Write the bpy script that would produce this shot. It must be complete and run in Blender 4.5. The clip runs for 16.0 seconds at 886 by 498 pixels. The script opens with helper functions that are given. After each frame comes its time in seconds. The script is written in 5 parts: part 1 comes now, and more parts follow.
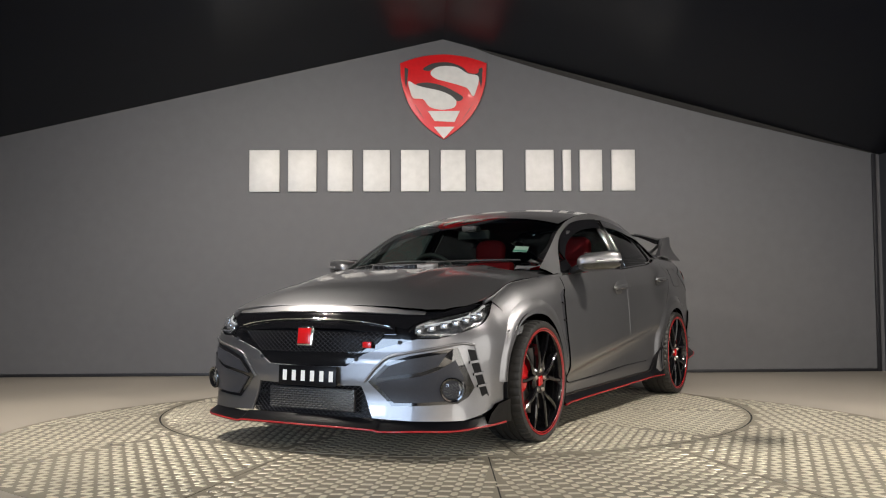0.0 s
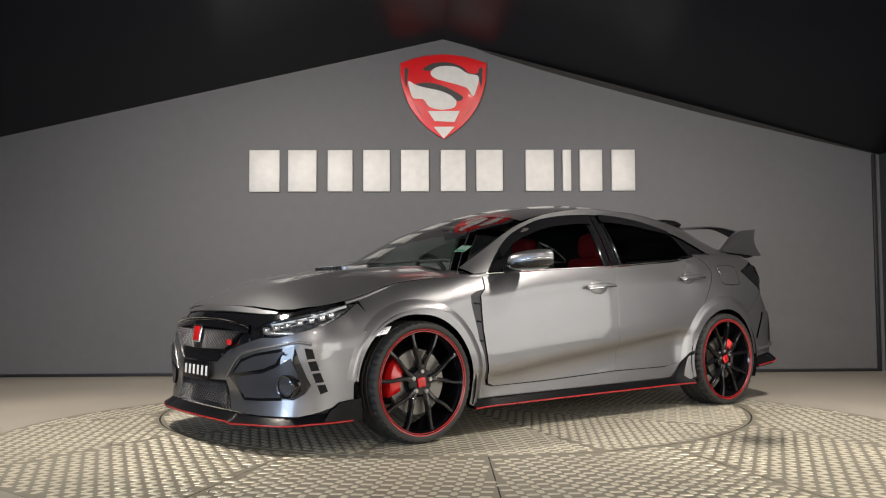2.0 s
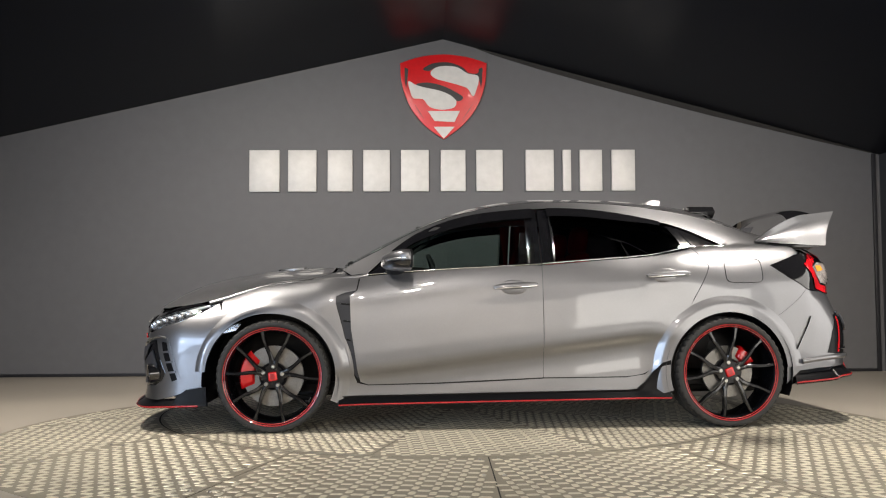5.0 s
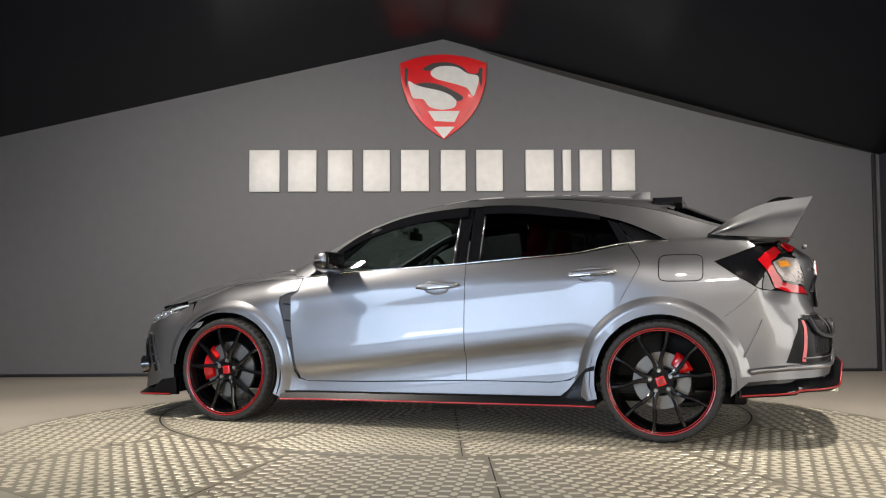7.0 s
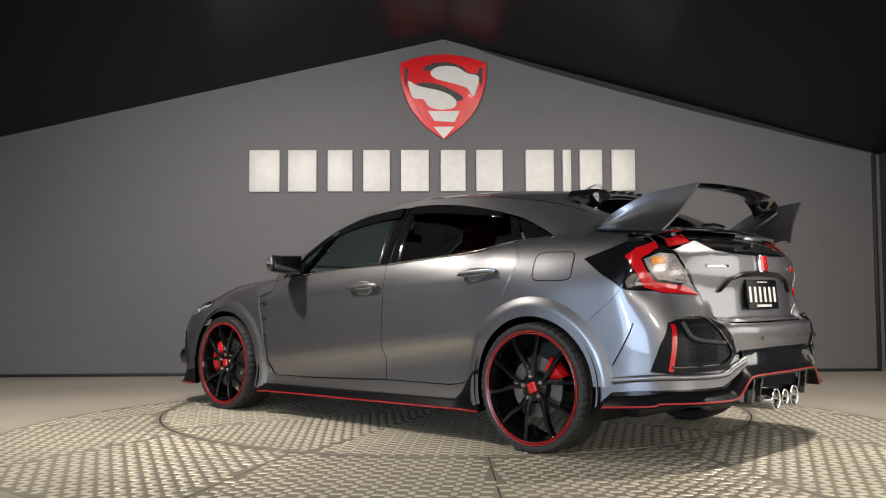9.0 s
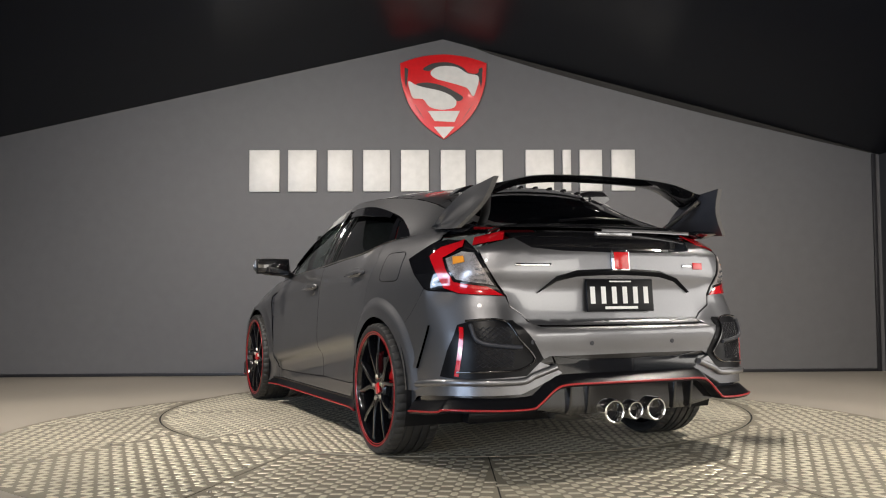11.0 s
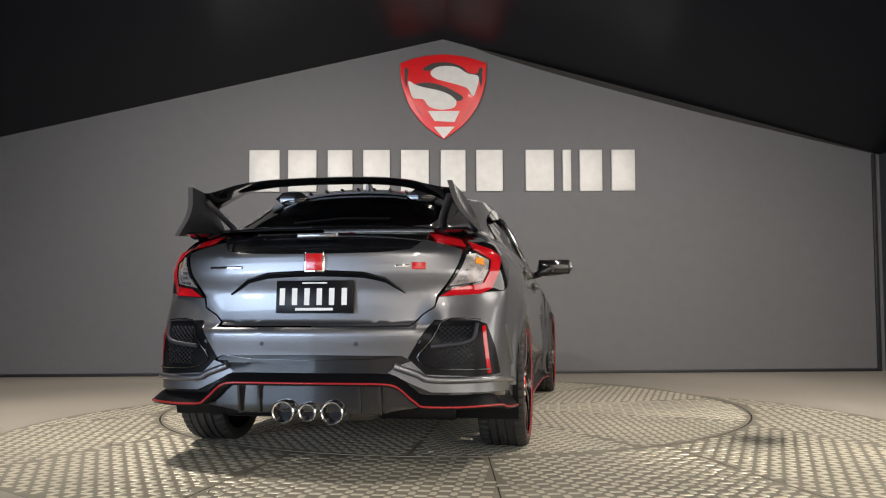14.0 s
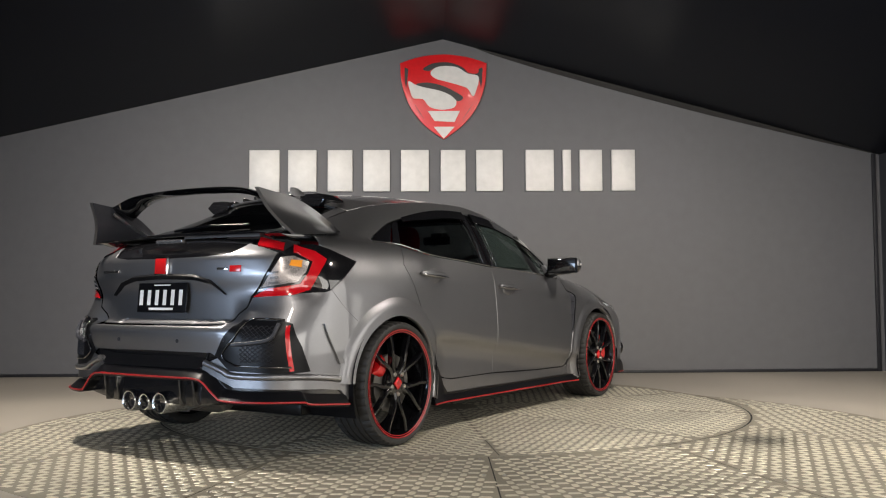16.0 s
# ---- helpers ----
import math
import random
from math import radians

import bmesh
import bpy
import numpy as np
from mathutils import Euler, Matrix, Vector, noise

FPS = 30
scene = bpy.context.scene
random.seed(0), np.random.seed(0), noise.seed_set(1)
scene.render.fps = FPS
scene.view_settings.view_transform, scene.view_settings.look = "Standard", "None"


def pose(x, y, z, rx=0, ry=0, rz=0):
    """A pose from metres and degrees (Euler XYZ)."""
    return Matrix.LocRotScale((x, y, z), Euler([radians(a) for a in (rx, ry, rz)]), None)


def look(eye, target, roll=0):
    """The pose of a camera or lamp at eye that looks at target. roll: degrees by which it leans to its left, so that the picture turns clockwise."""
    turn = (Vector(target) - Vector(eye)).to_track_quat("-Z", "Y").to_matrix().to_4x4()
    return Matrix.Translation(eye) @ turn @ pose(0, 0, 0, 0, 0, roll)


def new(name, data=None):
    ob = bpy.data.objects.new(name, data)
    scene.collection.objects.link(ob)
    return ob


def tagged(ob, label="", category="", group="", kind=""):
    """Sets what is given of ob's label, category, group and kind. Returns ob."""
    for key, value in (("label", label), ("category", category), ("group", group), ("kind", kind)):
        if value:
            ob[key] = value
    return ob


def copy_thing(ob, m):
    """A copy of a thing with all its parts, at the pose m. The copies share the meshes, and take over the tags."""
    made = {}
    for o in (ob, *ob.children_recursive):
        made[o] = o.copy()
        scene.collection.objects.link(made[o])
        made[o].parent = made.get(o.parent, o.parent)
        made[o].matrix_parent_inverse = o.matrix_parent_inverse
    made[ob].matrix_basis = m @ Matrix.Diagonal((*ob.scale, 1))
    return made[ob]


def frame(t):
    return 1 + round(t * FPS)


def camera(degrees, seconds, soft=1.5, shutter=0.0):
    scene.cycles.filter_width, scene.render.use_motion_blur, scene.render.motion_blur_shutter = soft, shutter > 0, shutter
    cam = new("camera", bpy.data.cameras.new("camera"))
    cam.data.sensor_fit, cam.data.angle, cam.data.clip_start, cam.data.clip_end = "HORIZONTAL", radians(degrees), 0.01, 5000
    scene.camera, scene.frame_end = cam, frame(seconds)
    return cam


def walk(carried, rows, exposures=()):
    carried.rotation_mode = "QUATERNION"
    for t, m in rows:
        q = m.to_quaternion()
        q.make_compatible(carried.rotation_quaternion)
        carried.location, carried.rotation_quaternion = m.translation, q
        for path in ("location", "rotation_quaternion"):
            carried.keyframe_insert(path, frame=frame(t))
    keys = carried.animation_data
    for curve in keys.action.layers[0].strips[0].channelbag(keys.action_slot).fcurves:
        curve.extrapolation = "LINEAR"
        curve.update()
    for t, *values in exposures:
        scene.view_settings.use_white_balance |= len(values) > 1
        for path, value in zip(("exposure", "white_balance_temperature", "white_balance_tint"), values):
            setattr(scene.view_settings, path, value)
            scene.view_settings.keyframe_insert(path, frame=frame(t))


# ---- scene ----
# a still camera on a low stand in front of the turntable
cam = camera(53.19, 16.0, soft=1.15)
CAM = pose(0, -6.378, 0.7817) @ pose(0, 0, 0, 0, 0, 0.687) @ pose(0, 0, 0, 93.105) @ pose(0, 0, 0, 0, 0, -0.297)
walk(cam, [(0, CAM), (16.0, CAM)], exposures=[(0, 0.0), (16.0, 0.0)])

# ---- light: ceiling spots and side light, all out of view, some added as fill ----
world = bpy.data.worlds.new("world")
world.use_nodes = True
scene.world = world
world.node_tree.nodes["Background"].inputs[0].default_value = (0.6, 0.68, 0.8, 1)
world.node_tree.nodes["Background"].inputs[1].default_value = 0.1


def area_lamp(name, m, sx, sy, watts, colour):
    d = bpy.data.lights.new(name, "AREA")
    d.shape, d.size, d.size_y, d.energy, d.color = "RECTANGLE", sx, sy, watts, colour
    o = new(name, d)
    o.matrix_world = m
    return o


def spot_lamp(name, eye, target, watts, colour, cone=110, size=0.06):
    d = bpy.data.lights.new(name, "SPOT")
    d.energy, d.color, d.spot_size, d.spot_blend, d.shadow_soft_size = watts, colour, radians(cone), 0.9, size
    o = new(name, d)
    o.matrix_world = look(eye, target)
    return o


WARM = (1.0, 0.915, 0.815)
# unseen spots under the ridge and along the ceiling: eye, target, watts
SPOTS = [((-1.3, -0.2, 3.06), (-2.4, 2.4, 0.2), 65), ((1.3, -0.2, 3.04), (2.2, 2.4, 0.4), 40),
         ((-2.3, -1.5, 2.86), (-1.5, 0.1, 0.4), 480), ((2.4, -1.5, 2.82), (2.0, -0.2, 0.3), 960),
         # two centre spots added to brighten bodywork that faces the camera
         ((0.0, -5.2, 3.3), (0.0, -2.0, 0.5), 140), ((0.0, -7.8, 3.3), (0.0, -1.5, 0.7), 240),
         # pair added only to light the pale end wall that the car reflects
         ((-2.2, -10.2, 2.86), (-1.6, -13.0, 1.2), 1300), ((2.2, -10.2, 2.86), (1.6, -13.0, 1.2), 1300)]
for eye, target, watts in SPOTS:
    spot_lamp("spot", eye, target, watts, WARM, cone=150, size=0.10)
# daylight from the roller door in the west wall, with the brighter pane of the yard beyond
area_lamp("daylight", look((-5.30, -7.9, 1.2), (2.6, 1.6, 1.1)), 3.9, 2.1, 280, (0.60, 0.76, 1.0))
# the lit showroom through the openings in the east wall
area_lamp("showroom_light", look((4.52, -7.9, 1.25), (-2.0, 0.6, 0.7)), 4.4, 2.1, 155, (1.0, 0.95, 0.87))
area_lamp("showroom_light", look((4.52, -2.7, 1.2), (0.0, -2.5, 0.75)), 3.4, 2.0, 65, (1.0, 0.95, 0.88))
area_lamp("bright_pane", look((-5.27, -7.2, 0.95), (0, -0.8, 0.6)), 0.85, 0.42, 22, (0.86, 0.92, 1.0))


# ---- materials ----
def material(name, colour, rough=0.5, metal=0.0, vary=0.06, scale=8.0, bump=0.0, bump_scale=200.0, coat=0.0, coat_rough=0.03,
             emit=None, emit_strength=0.0, rough_vary=0.0, transmission=0.0, ior=1.45, spec=0.5, flake=0.0):
    m = bpy.data.materials.new(name)
    m.use_nodes = True
    n, l = m.node_tree.nodes, m.node_tree.links
    b = n["Principled BSDF"]
    b.inputs["Base Color"].default_value = (*colour, 1)
    b.inputs["Roughness"].default_value = rough
    b.inputs["Metallic"].default_value = metal
    b.inputs["Coat Weight"].default_value = coat
    b.inputs["Coat Roughness"].default_value = coat_rough
    b.inputs["Transmission Weight"].default_value = transmission
    b.inputs["IOR"].default_value = ior
    b.inputs["Specular IOR Level"].default_value = spec
    if emit:
        b.inputs["Emission Color"].default_value = (*emit, 1)
        b.inputs["Emission Strength"].default_value = emit_strength
    tc = n.new("ShaderNodeTexCoord")
    if vary or rough_vary:
        big, fine, mix = n.new("ShaderNodeTexNoise"), n.new("ShaderNodeTexNoise"), n.new("ShaderNodeMath")
        big.inputs["Scale"].default_value, big.inputs["Detail"].default_value = scale * 0.15, 5
        fine.inputs["Scale"].default_value, fine.inputs["Detail"].default_value = scale * 3, 6
        l.new(tc.outputs["Object"], big.inputs["Vector"])
        l.new(tc.outputs["Object"], fine.inputs["Vector"])
        mix.operation = "ADD"
        l.new(big.outputs["Fac"], mix.inputs[0])
        l.new(fine.outputs["Fac"], mix.inputs[1])
        ramp = n.new("ShaderNodeMapRange")
        ramp.inputs["From Min"].default_value, ramp.inputs["From Max"].default_value = 0.6, 1.4
        ramp.inputs["To Min"].default_value, ramp.inputs["To Max"].default_value = 1 - vary * 2, 1 + vary * 2
        l.new(mix.outputs[0], ramp.inputs["Value"])
        mul = n.new("ShaderNodeVectorMath")
        mul.operation = "SCALE"
        mul.inputs[0].default_value = colour
        l.new(ramp.outputs[0], mul.inputs["Scale"])
        l.new(mul.outputs[0], b.inputs["Base Color"])
        if rough_vary:
            rr = n.new("ShaderNodeMapRange")
            rr.inputs["From Min"].default_value, rr.inputs["From Max"].default_value = 0.6, 1.4
            rr.inputs["To Min"].default_value, rr.inputs["To Max"].default_value = max(0.02, rough - rough_vary), rough + rough_vary
            l.new(mix.outputs[0], rr.inputs["Value"])
            l.new(rr.outputs[0], b.inputs["Roughness"])
    if bump:
        t, bm_ = n.new("ShaderNodeTexNoise"), n.new("ShaderNodeBump")
        t.inputs["Scale"].default_value, t.inputs["Detail"].default_value = bump_scale, 4
        l.new(tc.outputs["Object"], t.inputs["Vector"])
        l.new(t.outputs["Fac"], bm_.inputs["Height"])
        bm_.inputs["Strength"].default_value, bm_.inputs["Distance"].default_value = bump, 0.002
        l.new(bm_.outputs[0], b.inputs["Normal"])
    return m


M_WALL = material("wall_paint", (0.110, 0.110, 0.117), 0.62, vary=0.05, scale=3, bump=0.25, bump_scale=120, rough_vary=0.08)
M_SIDE = material("side_wall_paint", (0.035, 0.038, 0.045), 0.45, vary=0.05, scale=3, bump=0.1)
M_CEIL = material("ceiling_panel", (0.0007, 0.0018, 0.0052), 0.33, vary=0.05, scale=1, spec=0.5, ior=1.175)
# for the unseen end wall, kept pale to throw light back at the car
M_PALE = material("pale_reflector", (0.62, 0.60, 0.57), 0.6, vary=0.04, scale=3, bump=0.1)
M_TRIM = material("trim_black", (0.02, 0.02, 0.024), 0.4, vary=0.1)
M_FLOOR = material("sealed_concrete", (0.37, 0.335, 0.285), 0.42, vary=0.08, scale=5, bump=0.12, bump_scale=60, rough_vary=0.1)
M_PLATE = material("tread_plate", (0.30, 0.272, 0.212), 0.5, metal=0.5, vary=0.1, scale=9, bump=0.25, bump_scale=260, rough_vary=0.1)
M_LOZENGE = material("tread_lozenge", (0.72, 0.675, 0.55), 0.44, metal=0.55, vary=0.12, scale=12, bump=0.2, bump_scale=300, rough_vary=0.1)
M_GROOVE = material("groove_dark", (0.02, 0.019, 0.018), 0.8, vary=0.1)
M_BOLT = material("bolt_steel", (0.5, 0.48, 0.45), 0.3, metal=1, vary=0.1, scale=60)
M_SILVER = material("brushed_silver", (0.60, 0.59, 0.575), 0.5, metal=0.12, vary=0.06, scale=5, rough_vary=0.08)
M_SIGNRED = material("sign_red", (0.62, 0.012, 0.016), 0.35, vary=0.06, coat=0.15)
M_SIGNDARK = material("sign_dark", (0.03, 0.028, 0.03), 0.3, vary=0.1)


# ---- mesh helpers ----
def mesh_from(name, bm):
    me = bpy.data.meshes.new(name)
    bm.to_mesh(me)
    bm.free()
    return me


def shade(me, smooth=True, angle=35):
    for f in me.polygons:
        f.use_smooth = smooth
    if smooth:
        me.set_sharp_from_angle(angle=radians(angle))


def part(name, bm, mat, parent=None, label="", smooth=True, angle=35):
    me = mesh_from(name, bm)
    shade(me, smooth, angle)
    me.materials.append(mat)
    ob = new(name, me)
    ob.parent = parent
    if label:
        ob["label"] = label
    return ob


def box_bm(x0, x1, y0, y1, z0, z1, bevel=0.0, seg=2, bm=None):
    own = bm is None
    bm = bmesh.new() if own else bm
    r = bmesh.ops.create_cube(bm, size=1.0)
    for v in r["verts"]:
        v.co = Vector(((x0 + x1) / 2 + v.co.x * (x1 - x0), (y0 + y1) / 2 + v.co.y * (y1 - y0), (z0 + z1) / 2 + v.co.z * (z1 - z0)))
    if bevel:
        es = list({e for v in r["verts"] for e in v.link_edges})
        bmesh.ops.bevel(bm, geom=es, offset=bevel, segments=seg, affect="EDGES", profile=0.5)
    return bm


def prism_bm(poly, axis, a, b, bevel=0.0):
    """A polygon in the plane across the axis, extruded from a to b along it."""
    bm = bmesh.new()

    def at(u, v, w):
        return {"x": (w, u, v), "y": (u, w, v), "z": (u, v, w)}[axis]
    lo = [bm.verts.new(at(u, v, a)) for u, v in poly]
    hi = [bm.verts.new(at(u, v, b)) for u, v in poly]
    bm.faces.new(lo)
    bm.faces.new(hi)
    n = len(poly)
    for i in range(n):
        bm.faces.new((lo[i], lo[(i + 1) % n], hi[(i + 1) % n], hi[i]))
    bmesh.ops.recalc_face_normals(bm, faces=bm.faces)
    if bevel:
        bmesh.ops.bevel(bm, geom=[e for e in bm.edges], offset=bevel, segments=2, affect="EDGES", profile=0.5)
    return bm


def smooth_curve(pts, n=8, closed=False):
    """Catmull-Rom through points of any dimension."""
    pts = [np.array(q, float) for q in pts]
    out, m = [], len(pts)
    for i in range(m if closed else m - 1):
        if closed:
            a, b, c, d = pts[i - 1], pts[i], pts[(i + 1) % m], pts[(i + 2) % m]
        else:
            a, b, c, d = pts[max(i - 1, 0)], pts[i], pts[i + 1], pts[min(i + 2, m - 1)]
        for k in range(n):
            t = k / n
            out.append(0.5 * (2 * b + (c - a) * t + (2 * a - 5 * b + 4 * c - d) * t * t + (3 * b - 3 * c + d - a) * t ** 3))
    if not closed:
        out.append(pts[-1])
    return out


# ---- the room ----
TILT = 1.94
ROOM = pose(0, 0, 0, 0, 0, TILT)
WALL_Y = 2.66          # face of the back wall, along the room's own axis
APEX, EAVE_L, EAVE_R = (-0.007, 3.447), (-5.2, 2.28), (4.52, 2.236)
BACK_Y = -13.0


def in_room(ob, label, kind="structure", category=""):
    ob.matrix_world = ROOM
    return tagged(ob, label, category, kind=kind)


ROOF = [EAVE_L, APEX, EAVE_R]
in_room(part("wall_north", prism_bm([(-5.2, 0), (4.52, 0), EAVE_R, APEX, EAVE_L], "y", WALL_Y, WALL_Y + 0.15), M_WALL, smooth=False),
        "dark grey painted gable wall with satin finish")
in_room(part("wall_east", box_bm(4.52, 4.67, -0.9, WALL_Y + 0.15, 0, 2.236), M_SIDE, smooth=False), "near-black painted side wall of the bay")
in_room(part("wall_east", box_bm(4.52, 4.67, -5.6, -4.6, 0, 2.236), M_SIDE, smooth=False), "near-black painted pier between the showroom openings")
in_room(part("wall_east", box_bm(4.52, 4.67, BACK_Y, -10.2, 0, 2.236), M_SIDE, smooth=False), "near-black painted side wall past the showroom opening")
in_room(part("wall_west", box_bm(-5.35, -5.2, -5.2, WALL_Y + 0.15, 0, 2.3), M_SIDE, smooth=False), "near-black painted side wall of the bay")
in_room(part("wall_west", box_bm(-5.35, -5.2, BACK_Y, -9.8, 0, 2.3), M_SIDE, smooth=False), "near-black painted side wall past the roller door")
# end wall out of view, made pale as a reflector for the bodywork
in_room(part("south_reflector", prism_bm([(-5.2, 0), (4.52, 0), EAVE_R, APEX, EAVE_L], "y", BACK_Y - 0.15, BACK_Y), M_PALE, smooth=False), "unseen pale end wall of the bay, added as a reflector")
thick = [(x, z + 0.12) for x, z in reversed(ROOF)]
in_room(part("ceiling", prism_bm(ROOF + thick, "y", BACK_Y, WALL_Y + 0.15), M_CEIL, smooth=False), "glossy black sloping ceiling panels meeting at a ridge")
in_room(part("trim", box_bm(4.432, 4.470, WALL_Y - 0.03, WALL_Y - 0.002, 0, 2.246, 0.004), M_TRIM), "thin black corner strip on the gable wall")
# flat black band on the gable, following the right ceiling slope
in_room(part("trim", prism_bm([(0.496, 3.287), (0.964, 3.139), (1.55, 2.973), (2.136, 2.813), (2.723, 2.659), (3.311, 2.516), (3.899, 2.374), (4.429, 2.254), (4.42, 2.262), (0.3, 3.364)], "y", WALL_Y - 0.012, WALL_Y - 0.001), M_GROOVE, smooth=False), "thin black strip along the right-hand ceiling edge")
in_room(part("baseboard", box_bm(-5.2, 4.43, WALL_Y - 0.012, WALL_Y - 0.001, 0, 0.03, 0.002), M_TRIM), "thin black skirting strip at the wall foot")
in_room(part("floor", box_bm(-5.35, 4.67, BACK_Y - 0.15, WALL_Y + 0.15, -0.2, -0.0015), M_FLOOR, smooth=False), "pale sealed concrete floor, slightly scuffed")


# ---- tread-plate floor: fixed outer plates and the turning disc ----
RING = 2.006
FAN = Vector((0.1, 2.1))      # the joints of the fixed plates run out from this point
OUT_C, OUT_A, OUT_B = (0.03, -1.05), 2.68, 2.36


def rim_point(a):
    return (OUT_C[0] + OUT_A * math.cos(a), OUT_C[1] + OUT_B * math.sin(a))


def inside_rim(x, y, edge=0.0):
    return ((x - OUT_C[0]) / (OUT_A - edge)) ** 2 + ((y - OUT_C[1]) / (OUT_B - edge)) ** 2 < 1


def tread_mesh(inside, turn, pitch, long_, wide, stretch=1.0, height=0.0024):
    """Raised lozenges within a region, laid crosswise in turn; the grid may be longer along the region's own axis."""
    verts, faces = [], []
    c, s = math.cos(turn), math.sin(turn)
    span = int(5.2 / pitch)
    ring = [(-1, 0), (-0.74, -1), (0.74, -1), (1, 0), (0.74, 1), (-0.74, 1)]
    r2 = math.sqrt(0.5)
    for i in range(-span, span):
        for j in range(-span, span):
            u, v = (i + j) * pitch * r2 * stretch, (j - i) * pitch * r2
            x, y = c * u - s * v, s * u + c * v
            if not inside(x, y):
                continue
            k = turn + (0.0 if (i + j) % 2 else math.pi / 2)
            ck, sk = math.cos(k), math.sin(k)
            base = len(verts)
            for grow, z in ((1.0, 0.0), (0.78, height)):
                for p, q in ring:
                    p, q = p * long_ * grow, q * wide * grow
                    verts.append((x + ck * p - sk * q, y + sk * p + ck * q, z))
            for e in range(6):
                f = (e + 1) % 6
                faces.append((base + e, base + f, base + 6 + f, base + 6 + e))
            faces.append(tuple(base + 6 + e for e in range(6)))
    me = bpy.data.meshes.new("tread")
    me.from_pydata(verts, [], faces)
    me.materials.append(M_LOZENGE)
    return me


def sector_bm(a0, a1, r_in, r_out, z0, z1, gap=0.0025, steps=16):
    """A flat ring sector with a narrow joint on both sides."""
    inner, outer = [], []
    for k in range(steps + 1):
        a = a0 + (a1 - a0) * k / steps
        for lst, r in ((inner, r_in), (outer, r_out)):
            shift = gap / max(r, 0.05)
            aa = min(max(a, a0 + shift), a1 - shift)
            lst.append((r * math.cos(aa), r * math.sin(aa)))
    return prism_bm(inner + outer[::-1], "z", z0, z1)


def fan_hit(a, circle):
    """Where a ray of the fan last leaves the turntable's ring or the outer rim."""
    d = Vector((math.cos(a), math.sin(a)))
    if circle:
        b = FAN.dot(d)
        q = b * b - FAN.length_squared + (RING + 0.006) ** 2
        return FAN + d * (-b + math.sqrt(max(q, 0.0)))
    p = Vector(((FAN.x - OUT_C[0]) / OUT_A, (FAN.y - OUT_C[1]) / OUT_B))
    e = Vector((d.x / OUT_A, d.y / OUT_B))
    a2, b2, c2 = e.length_squared, p.dot(e), p.length_squared - 1
    return FAN + d * ((-b2 + math.sqrt(max(b2 * b2 - a2 * c2, 0.0))) / a2)


floor_plate = tagged(new("floor_plate"), "fixed steel tread plates bolted round the turntable", "floor plate", kind="structure")
part("bed", prism_bm([rim_point(a * math.pi / 48) for a in range(96)], "z", -0.19, -0.0011),
     M_GROOVE, floor_plate, "dark bed in the joints", smooth=False)
JOINTS = [radians(-89.1 + 14 * k) for k in range(-5, 6)]
for a0, a1 in zip(JOINTS, JOINTS[1:]):
    steps = [a0 + 0.0007 + (a1 - a0 - 0.0014) * k / 16 for k in range(17)]
    inner, outer = [fan_hit(a, True) for a in steps], [fan_hit(a, False) for a in steps]
    outer = [o if (o - FAN).length > (i - FAN).length + 0.002 else i + (i - FAN).normalized() * 0.002 for i, o in zip(inner, outer)]
    plate = part("plate", prism_bm([tuple(q) for q in inner + outer[::-1]], "z", -0.0009, 0.0009), M_PLATE, floor_plate, smooth=False)

    def on_plate(x, y):
        d = Vector((x, y)) - FAN
        a = math.atan2(d.y, d.x)
        return a0 + 0.004 < a < a1 - 0.004 and math.hypot(x, y) > RING + 0.04 and inside_rim(x, y, 0.04)
    tread = new("tread", tread_mesh(on_plate, (a0 + a1) / 2, 0.060, 0.032, 0.0160, 1.12))
    tread.parent = plate
    tread["kind"] = "stuff"
    start, d = fan_hit(a0, True), Vector((math.cos(a0), math.sin(a0)))
    for along in (0.07, 0.45, 0.95):
        for side in (-0.045, 0.045):
            q = start + d * along + Vector((-d.y, d.x)) * side
            if not inside_rim(q.x, q.y, 0.05):
                continue
            bm = bmesh.new()
            bmesh.ops.create_cone(bm, cap_ends=True, segments=12, radius1=0.011, radius2=0.007, depth=0.006)
            bmesh.ops.translate(bm, verts=bm.verts, vec=(q.x, q.y, 0.003))
            part("bolt", bm, M_BOLT, floor_plate)

turntable = tagged(new("turntable"), "round steel tread-plate turntable set flush in the floor", "turntable")
part("hub", prism_bm([(1.99 * math.cos(a * math.pi / 60), 1.99 * math.sin(a * math.pi / 60)) for a in range(120)], "z", -0.0010, -0.0008),
     M_GROOVE, turntable, "dark deck under the plates", smooth=False)
for k in range(10):
    a0 = radians(-9 + 36 * k)
    plate = part("plate", sector_bm(a0, a0 + radians(36), 0.12, 2.0, -0.0006, 0.0009), M_PLATE, turntable, smooth=False)

    def on_disc(x, y):
        r, da = math.hypot(x, y), (math.atan2(y, x) - a0) % (2 * math.pi)
        return 0.15 < r < 1.97 and da < radians(36) and min(da, radians(36) - da) * r > 0.012
    tread = new("tread", tread_mesh(on_disc, a0 + radians(18), 0.052, 0.028, 0.0145))
    tread.parent = plate
    tread["kind"] = "stuff"
part("centre_plate", prism_bm([(0.117 * math.cos(a * math.pi / 24), 0.117 * math.sin(a * math.pi / 24)) for a in range(48)], "z", -0.0006, 0.0009), M_PLATE, turntable, smooth=False)
bm = bmesh.new()
